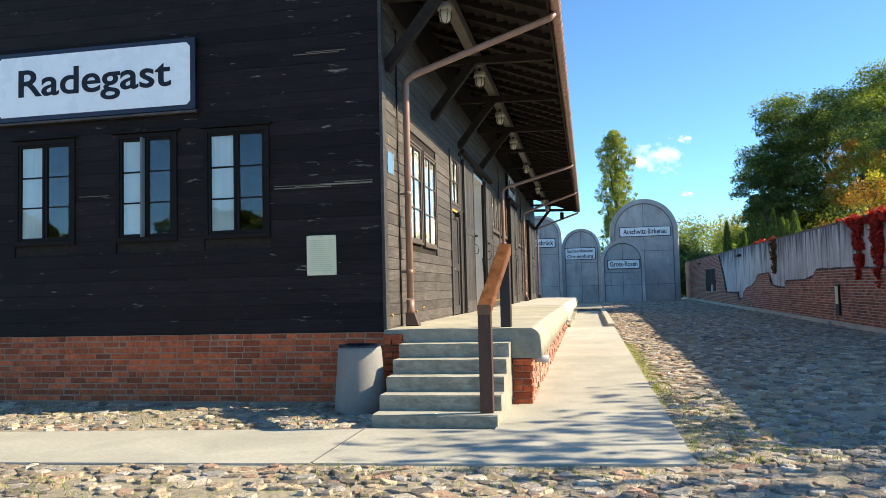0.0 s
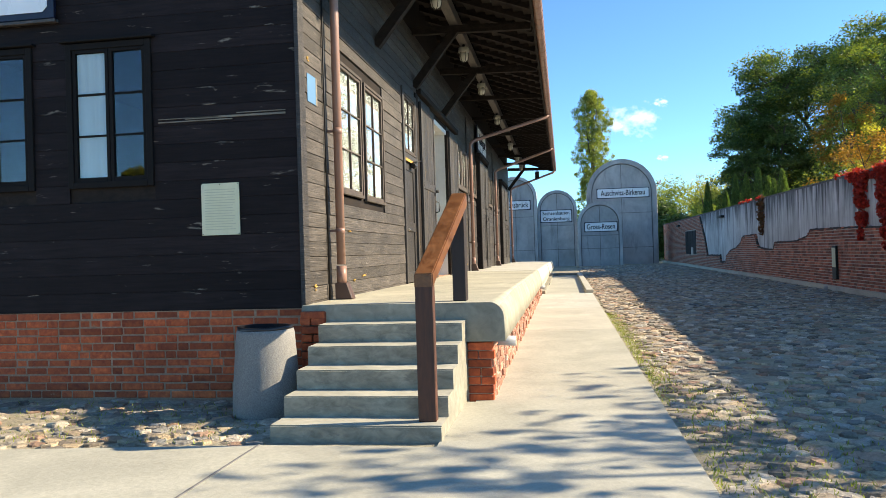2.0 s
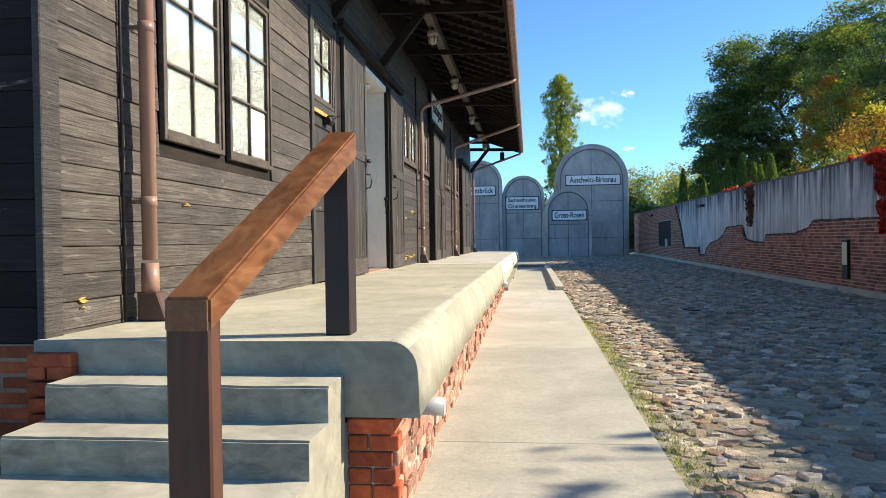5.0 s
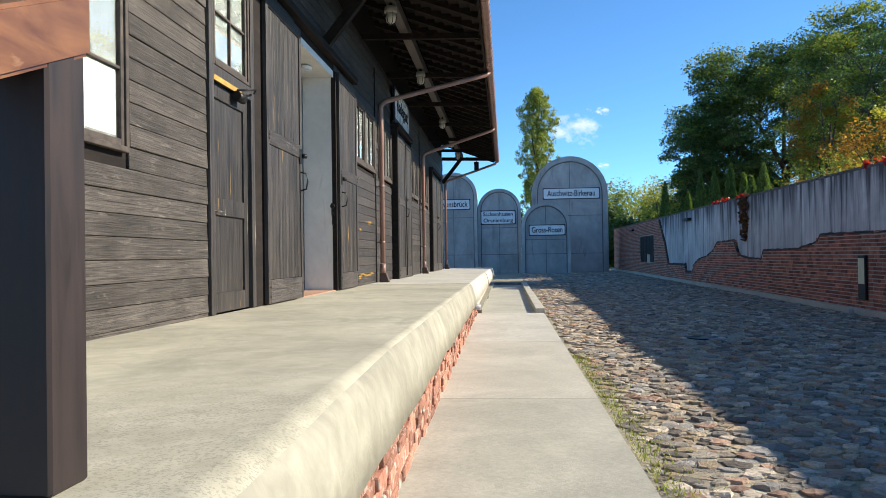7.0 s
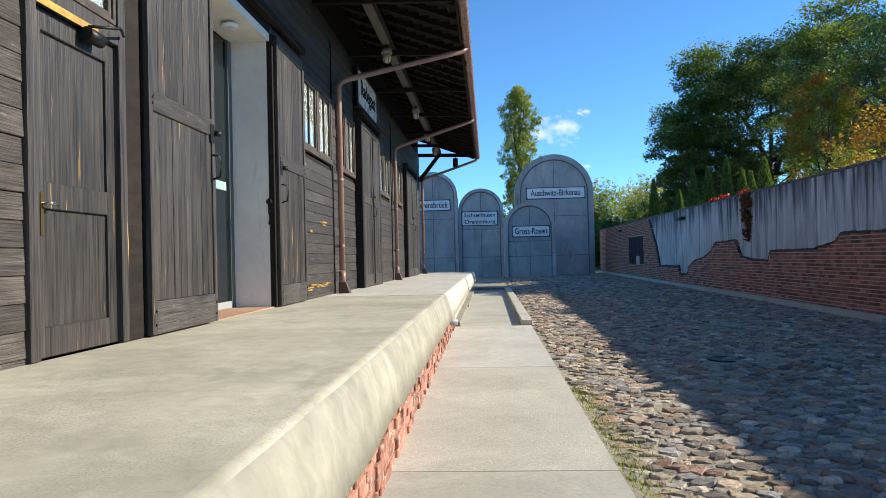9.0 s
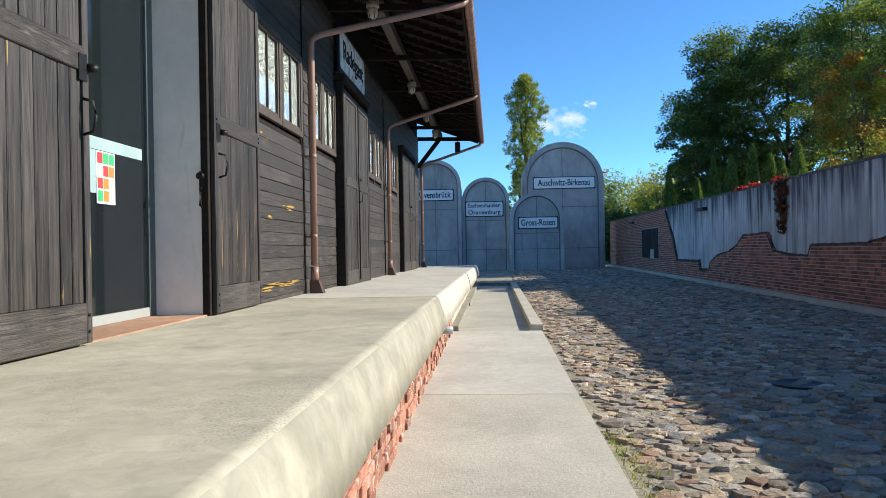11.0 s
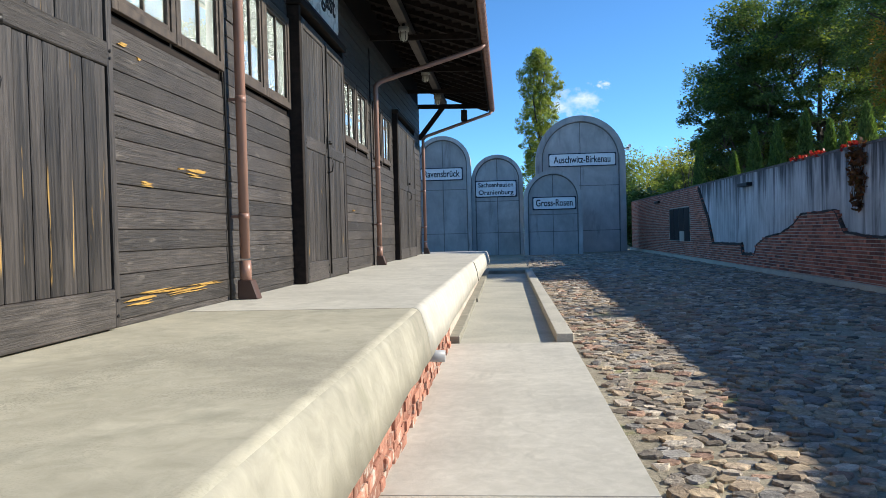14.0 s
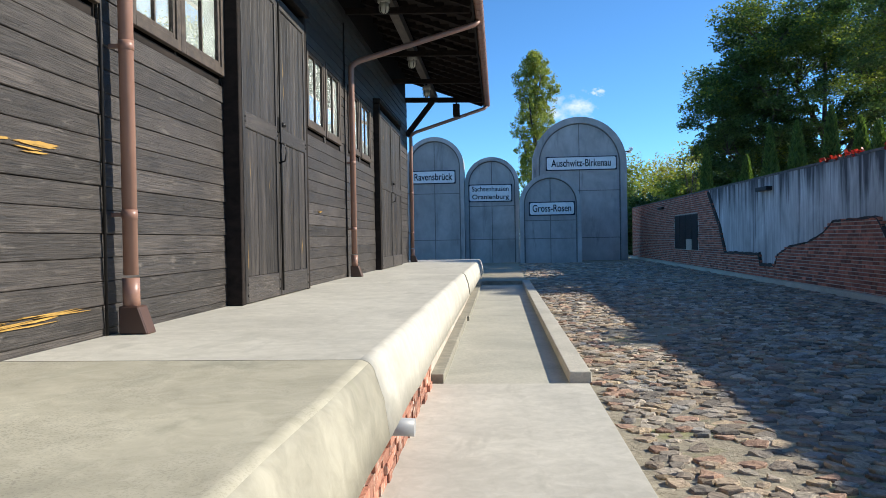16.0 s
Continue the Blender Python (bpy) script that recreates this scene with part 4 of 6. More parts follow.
box_part("door_panel", m(15.66, 16.58, zf + 0.05, 3.15, -0.07, -0.035), WOOD_UP, side_door, 0.004)
for a, b, c, d in ((15.605, 15.72, zf + 0.01, 3.17), (16.52, 16.635, zf + 0.01, 3.17)):
    box_part("door_stile", m(a, b, c, d, -0.065, -0.012), WOOD_UP, side_door, 0.005)
for c, d in ((zf + 0.01, zf + 0.2), (zf + 0.95, zf + 1.12), (3.03, 3.17)):
    box_part("door_rail", m(15.72, 16.52, c, d, -0.065, -0.012), WOOD_UP, side_door, 0.005)
box_part("handle_plate", m(15.68, 15.71, zf + 0.78, zf + 1.05, -0.012, -0.004), plain("tarnished_brass", (0.32, 0.22, 0.09), 0.35, 0.9), side_door, 0.002, "tarnished brass lock plate")
bm = bmesh.new()
add_tube(bm, [(WALL_X - 0.01, 15.695, zf + 0.98), (WALL_X + 0.04, 15.695, zf + 0.98), (WALL_X + 0.045, 15.72, zf + 0.98), (WALL_X + 0.045, 15.80, zf + 0.975)], 0.009, 8)
part("door_handle", bm, plain("satin_nickel", (0.45, 0.44, 0.42), 0.3, 1.0), side_door, "satin metal lever handle")
bm = bmesh.new()
add_tube(bm, [(WALL_X + 0.05, 16.14, 3.13), (WALL_X + 0.05, 16.34, 3.13)], 0.05, 12)
add_tube(bm, [(WALL_X + 0.05, 16.18, 3.19), (WALL_X + 0.16, 16.42, 3.24), (WALL_X + 0.06, 16.66, 3.26)], 0.011, 8)
part("door_closer", bm, IRON, side_door, "dark round door closer with folding arm")
window("side", 15.66, 16.58, 3.36, 4.36, 2, 2, {(0, 0), (1, 0), (0, 1), (1, 1)}, "small glazed transom in a brown frame", casing=0.035, head=False, lined=True)
DOOR_COUNT[0] += 1

# recessed glass entrance
entry = thing("door_%d" % DOOR_COUNT[0], "recessed tinted glass entrance in grey aluminium frames", "door", kind="structure")
RX = WALL_X - 0.54
box_part("reveal", (RX, WALL_X - 0.045, 20.74, 20.787, 0.9, 4.5), WHITE_WALL, entry)
box_part("jamb_board", (WALL_X - 0.044, WALL_X + 0.03, 20.732, 20.785, P(20.7) + 0.004, 4.5), WOOD_DARK, entry, 0.004, "dark timber edge of the opening")
box_part("reveal", (RX, WALL_X - 0.004, 18.44, 18.49, 0.9, 4.5), WHITE_WALL, entry)
box_part("reveal_ceiling", (RX, WALL_X - 0.004, 18.495, 20.735, 4.40, 4.5), WHITE_WALL, entry)
box_part("threshold", (RX, WALL_X + 0.0, 18.50, 20.735, 0.70, P(19.5) + 0.012), material("red_brown_threshold", (0.36, 0.19, 0.12), (0.48, 0.30, 0.20), (12, 12, 12), 0.85), entry, 0.004, "red-brown paved threshold")
box_part("tinted_glass", (RX - 0.012, RX - 0.002, 18.5, 20.6, 1.045, 4.38), DARK_GLASS, entry, 0, "dark tinted glass")
for a, b in ((18.5, 18.58), (19.46, 19.54), (20.60, 20.735)):
    box_part("mullion", (RX - 0.05, RX + 0.03, a, b, P(19.5) + 0.014, 4.395), ALU, entry, 0.004)
box_part("kickplate", (RX - 0.04, RX + 0.028, 18.585, 20.595, P(19.5) + 0.014, 1.045), ALU_PALE, entry, 0.004)
band = material("pale_teal_film", (0.30, 0.42, 0.43), (0.36, 0.48, 0.49), (4, 4, 4), 0.6, 0, 0, 0.1)
box_part("glass_band", (RX - 0.001, RX + 0.004, 19.545, 20.53, 2.452, 2.558), band, entry, 0, "pale teal band on the glass")
notice = thing("notice_sheet", "pale printed sheet stuck to the glass door", "notice")
box_part("paper", (RX - 0.001, RX + 0.004, 19.50, 19.69, 2.08, 2.448), band, notice)
poster = thing("safety_poster", "white poster with red, green and orange picture tiles", "poster")
box_part("paper", (RX + 0.005, RX + 0.009, 19.69, 20.0, 1.995, 2.445), plain("poster_paper", (0.78, 0.80, 0.76), 0.6), poster)
tiles = {"red": (0.62, 0.05, 0.05), "green": (0.05, 0.42, 0.16), "orange": (0.75, 0.22, 0.04), "grey": (0.45, 0.50, 0.46)}
tile_mats = {k: plain("poster_" + k, c, 0.6) for k, c in tiles.items()}
order = ["red", "green", "green", "grey", "red", "orange", "red", "orange", "grey", "green", "orange", "grey"]
for i, k in enumerate(order):
    r, c = divmod(i, 3)
    box_part("picture_tile", (RX + 0.009, RX + 0.011, 19.703 + 0.096 * c, 19.789 + 0.096 * c, 2.340 - 0.108 * r, 2.432 - 0.108 * r), tile_mats[k], poster)
bm = bmesh.new()
add_box(bm, WALL_X - 0.06, WALL_X - 0.01, 20.728, 20.738, 2.16, 2.36, 0.002)
add_tube(bm, [(WALL_X - 0.035, 20.735, 2.20), (WALL_X - 0.035, 20.69, 2.19), (WALL_X - 0.035, 20.68, 2.02), (WALL_X - 0.035, 20.735, 2.01)], 0.011, 8)
add_tube(bm, [(WALL_X - 0.035, 20.735, 2.31), (WALL_X - 0.035, 20.67, 2.31)], 0.035, 10)
part("wall_hook", bm, IRON, entry, "black iron latch on the white reveal")
box_part("bare_strip", m(15.60, 16.34, 3.17, 3.222, 0.031, 0.036), BARE_WOOD, side_door, 0.002, "yellow bare wood along the transom bar")
bm = bmesh.new()
add_lathe(bm, [(0.10, 0.0), (0.10, 0.05), (0.05, 0.07)], (RX + 0.3, 19.9, 4.32), 16)
part("recess_light", bm, WHITE_ENAMEL, entry, "small round ceiling light, off")

# ---- boards of the long wall ----
course = 0.166
n_course = int((5.95 - 0.98) / course)
BREAKS = [10.36, 11.03, 24.52, 32.88, END_Y]
SOLID = sorted([(a - 0.09, b + 0.09, c - 0.09, d + 0.09) if c > 1.5 else (a, b, c, d + 0.0) for a, b, c, d in
               [(11.66, 12.70, 2.32, 3.94), (12.92, 13.97, 2.30, 3.92), (15.59, 16.65, 0.9, 4.5), (16.83, 16.9, 0.9, 4.6), (18.45, 20.78, 0.9, 4.62), (26.97, 29.5, 0.9, 4.62), (36.2, 39.6, 0.9, 4.62)]
               + [(a + 0.01, b - 0.01, 3.33, 4.35) for a, b in ((22.42, 23.32), (23.50, 24.42), (25.02, 25.76), (25.93, 26.80), (30.27, 31.22), (31.45, 32.42), (33.27, 34.22), (34.50, 35.50))]])
for i in range(n_course):
    z0 = 0.985 + i * course
    z1 = z0 + course
    gaps = [(a, b) for a, b, c, d in SOLID if min(z1, d) - max(z0, c) > 0.03]
    spans = []
    for s0, s1 in zip(BREAKS, BREAKS[1:]):
        at = s0
        for a, b in sorted(gaps):
            if b <= at or a >= s1:
                continue
            if a > at:
                spans.append((at, a))
            at = max(at, b)
        if at < s1:
            spans.append((at, s1))
    for a, b in spans:
        if b - a > 0.05:
            # near boards take the copy with light put into its colour
            piece("plank", (0.028, b - a - 0.006, course - 0.004), (WALL_X - 0.014 + random.uniform(-0.005, 0.005), (a + b) / 2, (z0 + z1) / 2), WOOD_SIDE_BRIGHT if b < 16 else WOOD_SIDE, WALLS, 0.004, 0.0, radians(random.uniform(-3.2, -1.2)))
    if i == 0:
        for a, b in spans:
            if b - a > 0.05 and P(a) < 0.98:
                box_part("foot_board", (WALL_X - 0.028, WALL_X - 0.004, a, b - 0.006, P(b) - 0.02, 0.984), WOOD_SIDE_BRIGHT if b < 16 else WOOD_SIDE, WALLS)
box_part("corner_board", (WALL_X - 0.03, WALL_X + 0.022, FRONT_Y - 0.024, FRONT_Y + 0.15, 0.95, 6.3), WOOD_SIDE, WALLS, 0.006, "greyed corner board")
for y in (11.02, 24.51, 32.87):
    bm = bmesh.new()
    add_tube(bm, [(WALL_X + 0.02, y, P(y) + 0.005), (WALL_X + 0.02, y, 5.5)], 0.012, 8)
    w = part("lightning_conductor", bm, IRON, None)
    tagged(w, "thin dark lightning conductor rod along the boards", "conductor", "lightning conductors")
sticker = thing("wall_plate", "small worn blue and white plate on the boards", "plate")
box_part("plate_face", (WALL_X + 0.001, WALL_X + 0.008, 10.47, 10.80, 3.22, 3.54), plain("pale_blue_enamel", (0.13, 0.26, 0.42), 0.25), sticker, 0.003)
box_part("plate_border", (WALL_X + 0.008, WALL_X + 0.010, 10.75, 10.80, 3.22, 3.54), PALE_WOOD, sticker, 0, "rough pale edge")

# ---- boards of the gable ----
course = 0.205
for i in range(34):
    z0 = 0.935 + i * course
    z1 = z0 + course
    cuts = [-14.0]
    if min(z1, 3.97) - max(z0, 2.33) > 0.03:
        for a, b in FRONT_WINDOWS:
            cuts += [a - 0.03, b + 0.03]
    cuts.append(WALL_X - 0.032)
    for a, b in zip(cuts[::2], cuts[1::2]):
        piece("plank", (b - a - 0.004, 0.026, course - 0.002), ((a + b) / 2, FRONT_Y + 0.013 + random.uniform(-0.0015, 0.0015), (z0 + z1) / 2), WOOD_BLACK, GABLE, 0.0025)

# bare wood where the stain has been scraped off
def scrape(y, z, length, height, seed):
    """A few slim slivers of bare wood, side by side along the grain."""
    r = random.Random(seed)
    bm = bmesh.new()
    for k in range(3 if length < 0.25 else 6):
        ln = length * r.uniform(0.35, 0.8)
        y0 = y + (length - ln) * r.random()
        zc = z + height * r.uniform(-0.45, 0.45)
        th = height * r.uniform(0.10, 0.24)
        n, rise = 9, r.uniform(-0.01, 0.02)
        ring = [(y0 + ln * i / n, zc + rise * i / n + th * math.sin(math.pi * (i / n) ** 0.7) * r.uniform(0.5, 1.0)) for i in range(n + 1)]
        ring += [(y0 + ln * i / n, zc + rise * i / n - th * math.sin(math.pi * (i / n) ** 1.3) * r.uniform(0.5, 1.0)) for i in range(n - 1, 0, -1)]
        out = 0.0125 + 0.0006 * k
        add_prism(bm, [(WALL_X + out, a, b) for a, b in ring], (-0.012, 0, 0))
    return part("bare_patch", bm, BARE_WOOD, WALLS, "yellow bare wood where stain is scraped")


for i, (y, z, ln, h) in enumerate(((23.35, 2.18, 0.20, 0.03), (23.5, 2.155, 0.52, 0.075), (22.66, 2.0, 0.26, 0.045), (22.40, 3.02, 0.22, 0.03), (22.72, 2.98, 0.06, 0.05), (22.38, 1.10, 0.6, 0.05), (22.6, 1.15, 0.9, 0.03), (23.1, 1.11, 0.9, 0.035), (23.5, 1.15, 0.85, 0.022),
                                     (10.50, 1.17, 0.12, 0.06), (10.53, 1.10, 0.06, 0.03), (11.92, 1.80, 0.16, 0.022), (12.1, 1.14, 0.10, 0.06), (12.5, 1.20, 0.28, 0.02), (30.75, 2.03, 0.3, 0.03), (10.46, 3.70, 0.12, 0.05))):
    scrape(y, z, ln, h, i)
for x0, x1, z0, z1 in ((-4.42, -3.55, 3.015, 3.028), (-4.1, -2.94, 3.040, 3.062), (-3.5, -2.94, 3.078, 3.088), (-4.42, -3.7, 3.052, 3.060), (-4.1, -3.4, 4.965, 4.975), (-3.9, -3.3, 4.99, 4.998), (-7.6, -7.1, 3.05, 3.058)):
    box_part("split_edge", (x0, x1, FRONT_Y - 0.012, FRONT_Y + 0.01, z0, z1), PALE_WOOD, GABLE, 0, "pale split board edge")

# ---- signs and plaque ----
def station_sign(face, u0, u1, v0, v1, out, label):
    s = thing("station_sign", label, "sign", "station name signs")
    m = mapper(face)
    box_part("backing", m(u0, u1, v0, v1, out, out + 0.05), NAVY, s, 0.006, "navy blue enamel rim")
    box_part("bearer", m(u0 - 0.03, u1 + 0.03, v0 - 0.05, v0 - 0.012, 0.03, out + 0.07), WOOD_SIDE, s, 0.005, "weathered wooden ledge")
    e, ch = 0.075, 0.06
    ring = [(u0 + e + ch, v0 + e), (u1 - e - ch, v0 + e), (u1 - e, v0 + e + ch), (u1 - e, v1 - e - ch), (u1 - e - ch, v1 - e), (u0 + e + ch, v1 - e), (u0 + e, v1 - e - ch), (u0 + e, v0 + e + ch)]
    bm = bmesh.new()
    if face == "front":
        add_prism(bm, [(u, FRONT_Y - out - 0.058, v) for u, v in ring], (0, 0.007, 0))
        mid = ((u0 + u1) / 2, FRONT_Y - out - 0.062, (v0 + v1) / 2 + 0.02)
    else:
        add_prism(bm, [(WALL_X + out + 0.058, u, v) for u, v in ring], (-0.007, 0, 0))
        mid = (WALL_X + out + 0.062, (u0 + u1) / 2, (v0 + v1) / 2 + 0.02)
    plate = part("panel", bm, WHITE_ENAMEL, s, "white enamel face")
    text_part("lettering", "Radegast", mid, (v1 - v0) * 0.52, (u1 - u0) * 0.76, plate, face, 0.014)
    return s


station_sign("front", -9.04, -5.62, 4.27, 5.36, 0.03, "large white enamel station sign with navy rim")
station_sign("side", 26.85, 29.55, 4.80, 5.66, 0.06, "white enamel station sign over the barn door")
plaque = thing("wall_plaque", "pale metal text plaque screwed to black boards", "plaque")
box_part("plate", (-3.93, -3.49, FRONT_Y - 0.022, FRONT_Y - 0.008, 1.75, 2.32), PLATE, plaque, 0.002)
LINE = plain("faint_engraving", (0.53, 0.51, 0.36), 0.6)
bm = bmesh.new()
for k in range(16):
    z = 2.25 - 0.029 * k
    add_box(bm, -3.89, -3.53 - 0.05 * random.random(), FRONT_Y - 0.0235, FRONT_Y - 0.021, z - 0.005, z + 0.003)
part("engraved_lines", bm, LINE, plaque, "rows of faint engraved text")
for x, z in ((-3.92, 2.31), (-3.5, 2.31), (-3.92, 1.76), (-3.5, 1.76), (-3.71, 2.305)):
    bm = bmesh.new()
    add_tube(bm, [(x, FRONT_Y - 0.022, z), (x, FRONT_Y - 0.027, z)], 0.006, 8)
    part("screw", bm, IRON, plaque)

# ---- litter bin and drain pipes ----
litter_bin = thing("litter_bin", "round grey aggregate-concrete litter bin with black rim", "bin")
bm = bmesh.new()
add_lathe(bm, [(0.325, 0.0), (0.335, 0.03), (0.332, 0.2), (0.30, 0.62), (0.285, 0.82), (0.275, 0.855), (0.235, 0.86), (0.225, 0.70)], (-2.97, 9.55, G(9.5) - 0.03), 28)
part("body", bm, BIN_STONE, litter_bin)
bm = bmesh.new()
add_lathe(bm, [(0.245, 0.84), (0.27, 0.86), (0.272, 0.885), (0.22, 0.89), (0.20, 0.84)], (-2.97, 9.55, G(9.5) - 0.03), 24)
for v in bm.verts:
    v.co.z += 0.012 * noise.noise(v.co * 7)
part("bag_rim", bm, plain("black_plastic_bag", (0.012, 0.013, 0.016), 0.35), litter_bin, "black plastic bag folded over the rim")
for y, z in ((10.66, 0.50), (24.0, 0.43)):
    bm = bmesh.new()
    add_tube(bm, [(-0.85, y, z + 0.01), (-0.56, y, z)], 0.055, 16)
    dp = part("drain_pipe", bm, PVC)
    tagged(dp, "short grey plastic drain pipe out of the platform", "pipe", "platform drain pipes")

# ---- eaves lamps ----
def eave_lamp(y):
    l = thing("eave_lamp", "small caged glass lamp under the eaves, unlit", "lamp", "lamps under the eaves")
    bm = bmesh.new()
    add_lathe(bm, [(0.05, 0.0), (0.105, -0.01), (0.115, -0.10), (0.10, -0.12)], (0, 0, 0), 16)
    bmesh.ops.recalc_face_normals(bm, faces=bm.faces)
    part("housing", bm, LAMP_BODY, l, "pale cast housing")
    bm = bmesh.new()
    add_lathe(bm, [(0.088, -0.12), (0.092, -0.2), (0.075, -0.27), (0.03, -0.30)], (0, 0, 0), 16)
    bmesh.ops.recalc_face_normals(bm, faces=bm.faces)
    globe = part("globe", bm, LAMP_GLASS, l, "milky glass globe")
    for a in range(6):
        bm = bmesh.new()
        c, s = math.cos(a * math.pi / 3), math.sin(a * math.pi / 3)
        add_tube(bm, [(0.102 * c, 0.102 * s, -0.11), (0.104 * c, 0.104 * s, -0.2), (0.085 * c, 0.085 * s, -0.285), (0.02 * c, 0.02 * s, -0.315)], 0.006, 6)
        part("cage_wire", bm, IRON, globe)
    bm = bmesh.new()
    add_tube(bm, [(0, 0, 0.0), (0, 0, 0.06)], 0.03, 10)
    part("stem", bm, IRON, l)
    l.location = (-1.97, y, 5.82)
    return l


LAMP_BODY = plain("pale_cast_metal", (0.45, 0.44, 0.40), 0.5)
LAMP_GLASS = plain("milky_lamp_glass", (0.62, 0.60, 0.52), 0.15)
first_lamp = eave_lamp(10.95)
for y in (14.65, 18.2, 21.65, 26.3, 32.5, 36.7, 40.2):
    copy_thing(first_lamp, pose(-1.97, y, 5.82))
speaker = thing("eave_speaker", "small dark box lamp hanging under the end tie beam", "lamp")
box_part("body", (-1.35, -1.15, 41.9, 42.1, 5.25, 5.62), WOOD_DARK, speaker, 0.01)
bm = bmesh.new()
add_tube(bm, [(-1.25, 42.0, 5.62), (-1.25, 42.0, 5.70)], 0.02, 8)
part("hanger", bm, IRON, speaker)

# ---- things on the yard wall ----
info = thing("wall_light", "slim dark metal plate with pale upper face on brick", "plate")
box_part("back_plate", (YX(26.4) - 0.07, YX(26.4) - 0.002, 26.22, 26.56, 0.36, 1.36), IRON, info, 0.01)
box_part("face_plate", (YX(26.4) - 0.078, YX(26.4) - 0.068, 26.25, 26.53, 0.72, 1.30), PLATE, info, 0.002, "pale reflective upper plate")
bars = thing("window_20", "dark barred window in the brick wall", "window", kind="structure")
for k in range(4):
    y = 51.4 + 1.05 * k
    box_part("shutter", (YX(y) - 0.02, YX(y) + 0.03, y, y + 0.95, 0.95 if k != 1 else 1.4, 2.48), IRON, bars, 0.01)
for y in (43.3, 58.5):
    br = thing("wall_bracket", "short dark steel bracket fixed to the wall", "bracket", "wall brackets")
    box_part("arm", (YX(y) - 0.12, YX(y) + 0.075, y - 0.5, y + 0.5, 2.90, 3.02), IRON, br, 0.01)
cctv = thing("security_camera", "small white security camera on an arm", "camera")
bm = bmesh.new()
add_tube(bm, [(7.42, 64.5, 6.55), (7.75, 64.4, 6.6)], 0.03, 8)
part("arm", bm, IRON, cctv)
bm = bmesh.new()
add_box(bm, 7.68, 7.86, 64.2, 64.6, 6.6, 6.78, 0.02)
part("housing", bm, WHITE_ENAMEL, cctv, "white housing")
cover = thing("drain_cover", "dark round iron drain cover set among cobbles", "drain")
bm = bmesh.new()
add_lathe(bm, [(0.29, -0.06), (0.29, -0.006), (0.26, -0.004), (0.24, -0.016), (0.05, -0.016)], (3.35, 22.05, G(22)), 28)
part("iron_lid", bm, IRON, cover)
stub = thing("ground_light", "small pale ground light at the wall's foot", "lamp")
bm = bmesh.new()
add_lathe(bm, [(0.06, 0.0), (0.06, 0.13), (0.045, 0.16)], (7.62, 26.2, G(26) - 0.02), 14)
part("body", bm, PVC, stub)

# small floodlight on a thin mast behind the tallest slab
flood = thing("floodlight", "small white floodlight on a thin mast", "lamp")
bm = bmesh.new()
add_tube(bm, [(7.56, 65.0, 0.1), (7.56, 65.0, 6.45)], 0.035, 8)
part("mast", bm, PVC, flood)
bm = bmesh.new()
add_tube(bm, [(7.56, 65.0, 6.43), (7.62, 64.9, 6.52), (7.70, 64.8, 6.55)], 0.02, 8)
part("bracket", bm, PVC, flood)
bm = bmesh.new()
add_box(bm, 7.60, 7.84, 64.68, 64.86, 6.50, 6.66, 0.02)
part("lamp_head", bm, WHITE_ENAMEL, flood, "white lamp head")

# ---- plants ----
RNG = np.random.default_rng(7)


def leaves(centres, radii, count, size, flat=0.35, long=1.5):
    """Vertices and faces of loose leaf blades scattered through round clumps."""
    k = RNG.integers(0, len(centres), count)
    d = RNG.normal(size=(count, 3))
    d /= np.linalg.norm(d, axis=1)[:, None] + 1e-9
    p = centres[k] + d * (radii[k] * RNG.random(count) ** 0.6)[:, None]
    a = RNG.normal(size=(count, 3))
    a /= np.linalg.norm(a, axis=1)[:, None]
    b = np.cross(a, RNG.normal(size=(count, 3)))
    b /= np.linalg.norm(b, axis=1)[:, None] + 1e-9
    s = (size * (0.6 + 0.8 * RNG.random(count)))[:, None]
    a, b = a * s * long * 0.5, b * s * 0.5
    v = np.stack([p - a, p + b * 0.9, p + a, p - b * 0.9], 1).reshape(-1, 3)
    f = np.arange(count * 4).reshape(-1, 4)
    return v, f


def foliage(name, v, f, mat, parent, label=""):
    ob = new(name, raw_mesh(name, v, f, mat))
    ob.parent = parent
    return tagged(ob, label)


def sprays(tips, radii, count, size, droop=0.25, flat=0.3):
    """Leaf blades in flat, drooping sprays round the branch tips."""
    k = RNG.integers(0, len(tips), count)
    a, q = RNG.random(count) * 6.283, RNG.random(count) ** 0.55
    r = radii[k]
    p = tips[k] + np.stack([r * q * np.cos(a), r * q * np.sin(a), r * (flat * RNG.normal(0, 0.55, count) - droop * q * q)], 1)
    nrm = np.array([0, 0, 1.0]) + RNG.normal(0, 0.55, (count, 3))
    u = np.cross(nrm, RNG.normal(size=(count, 3)))
    u /= np.linalg.norm(u, axis=1)[:, None] + 1e-9
    w = np.cross(nrm, u)
    w /= np.linalg.norm(w, axis=1)[:, None] + 1e-9
    sz = (size * (0.6 + 0.8 * RNG.random(count)))[:, None]
    u, w = u * sz * 0.75, w * sz * 0.45
    return np.stack([p - u, p + w, p + u, p - w], 1).reshape(-1, 3), np.arange(count * 4).reshape(-1, 4)


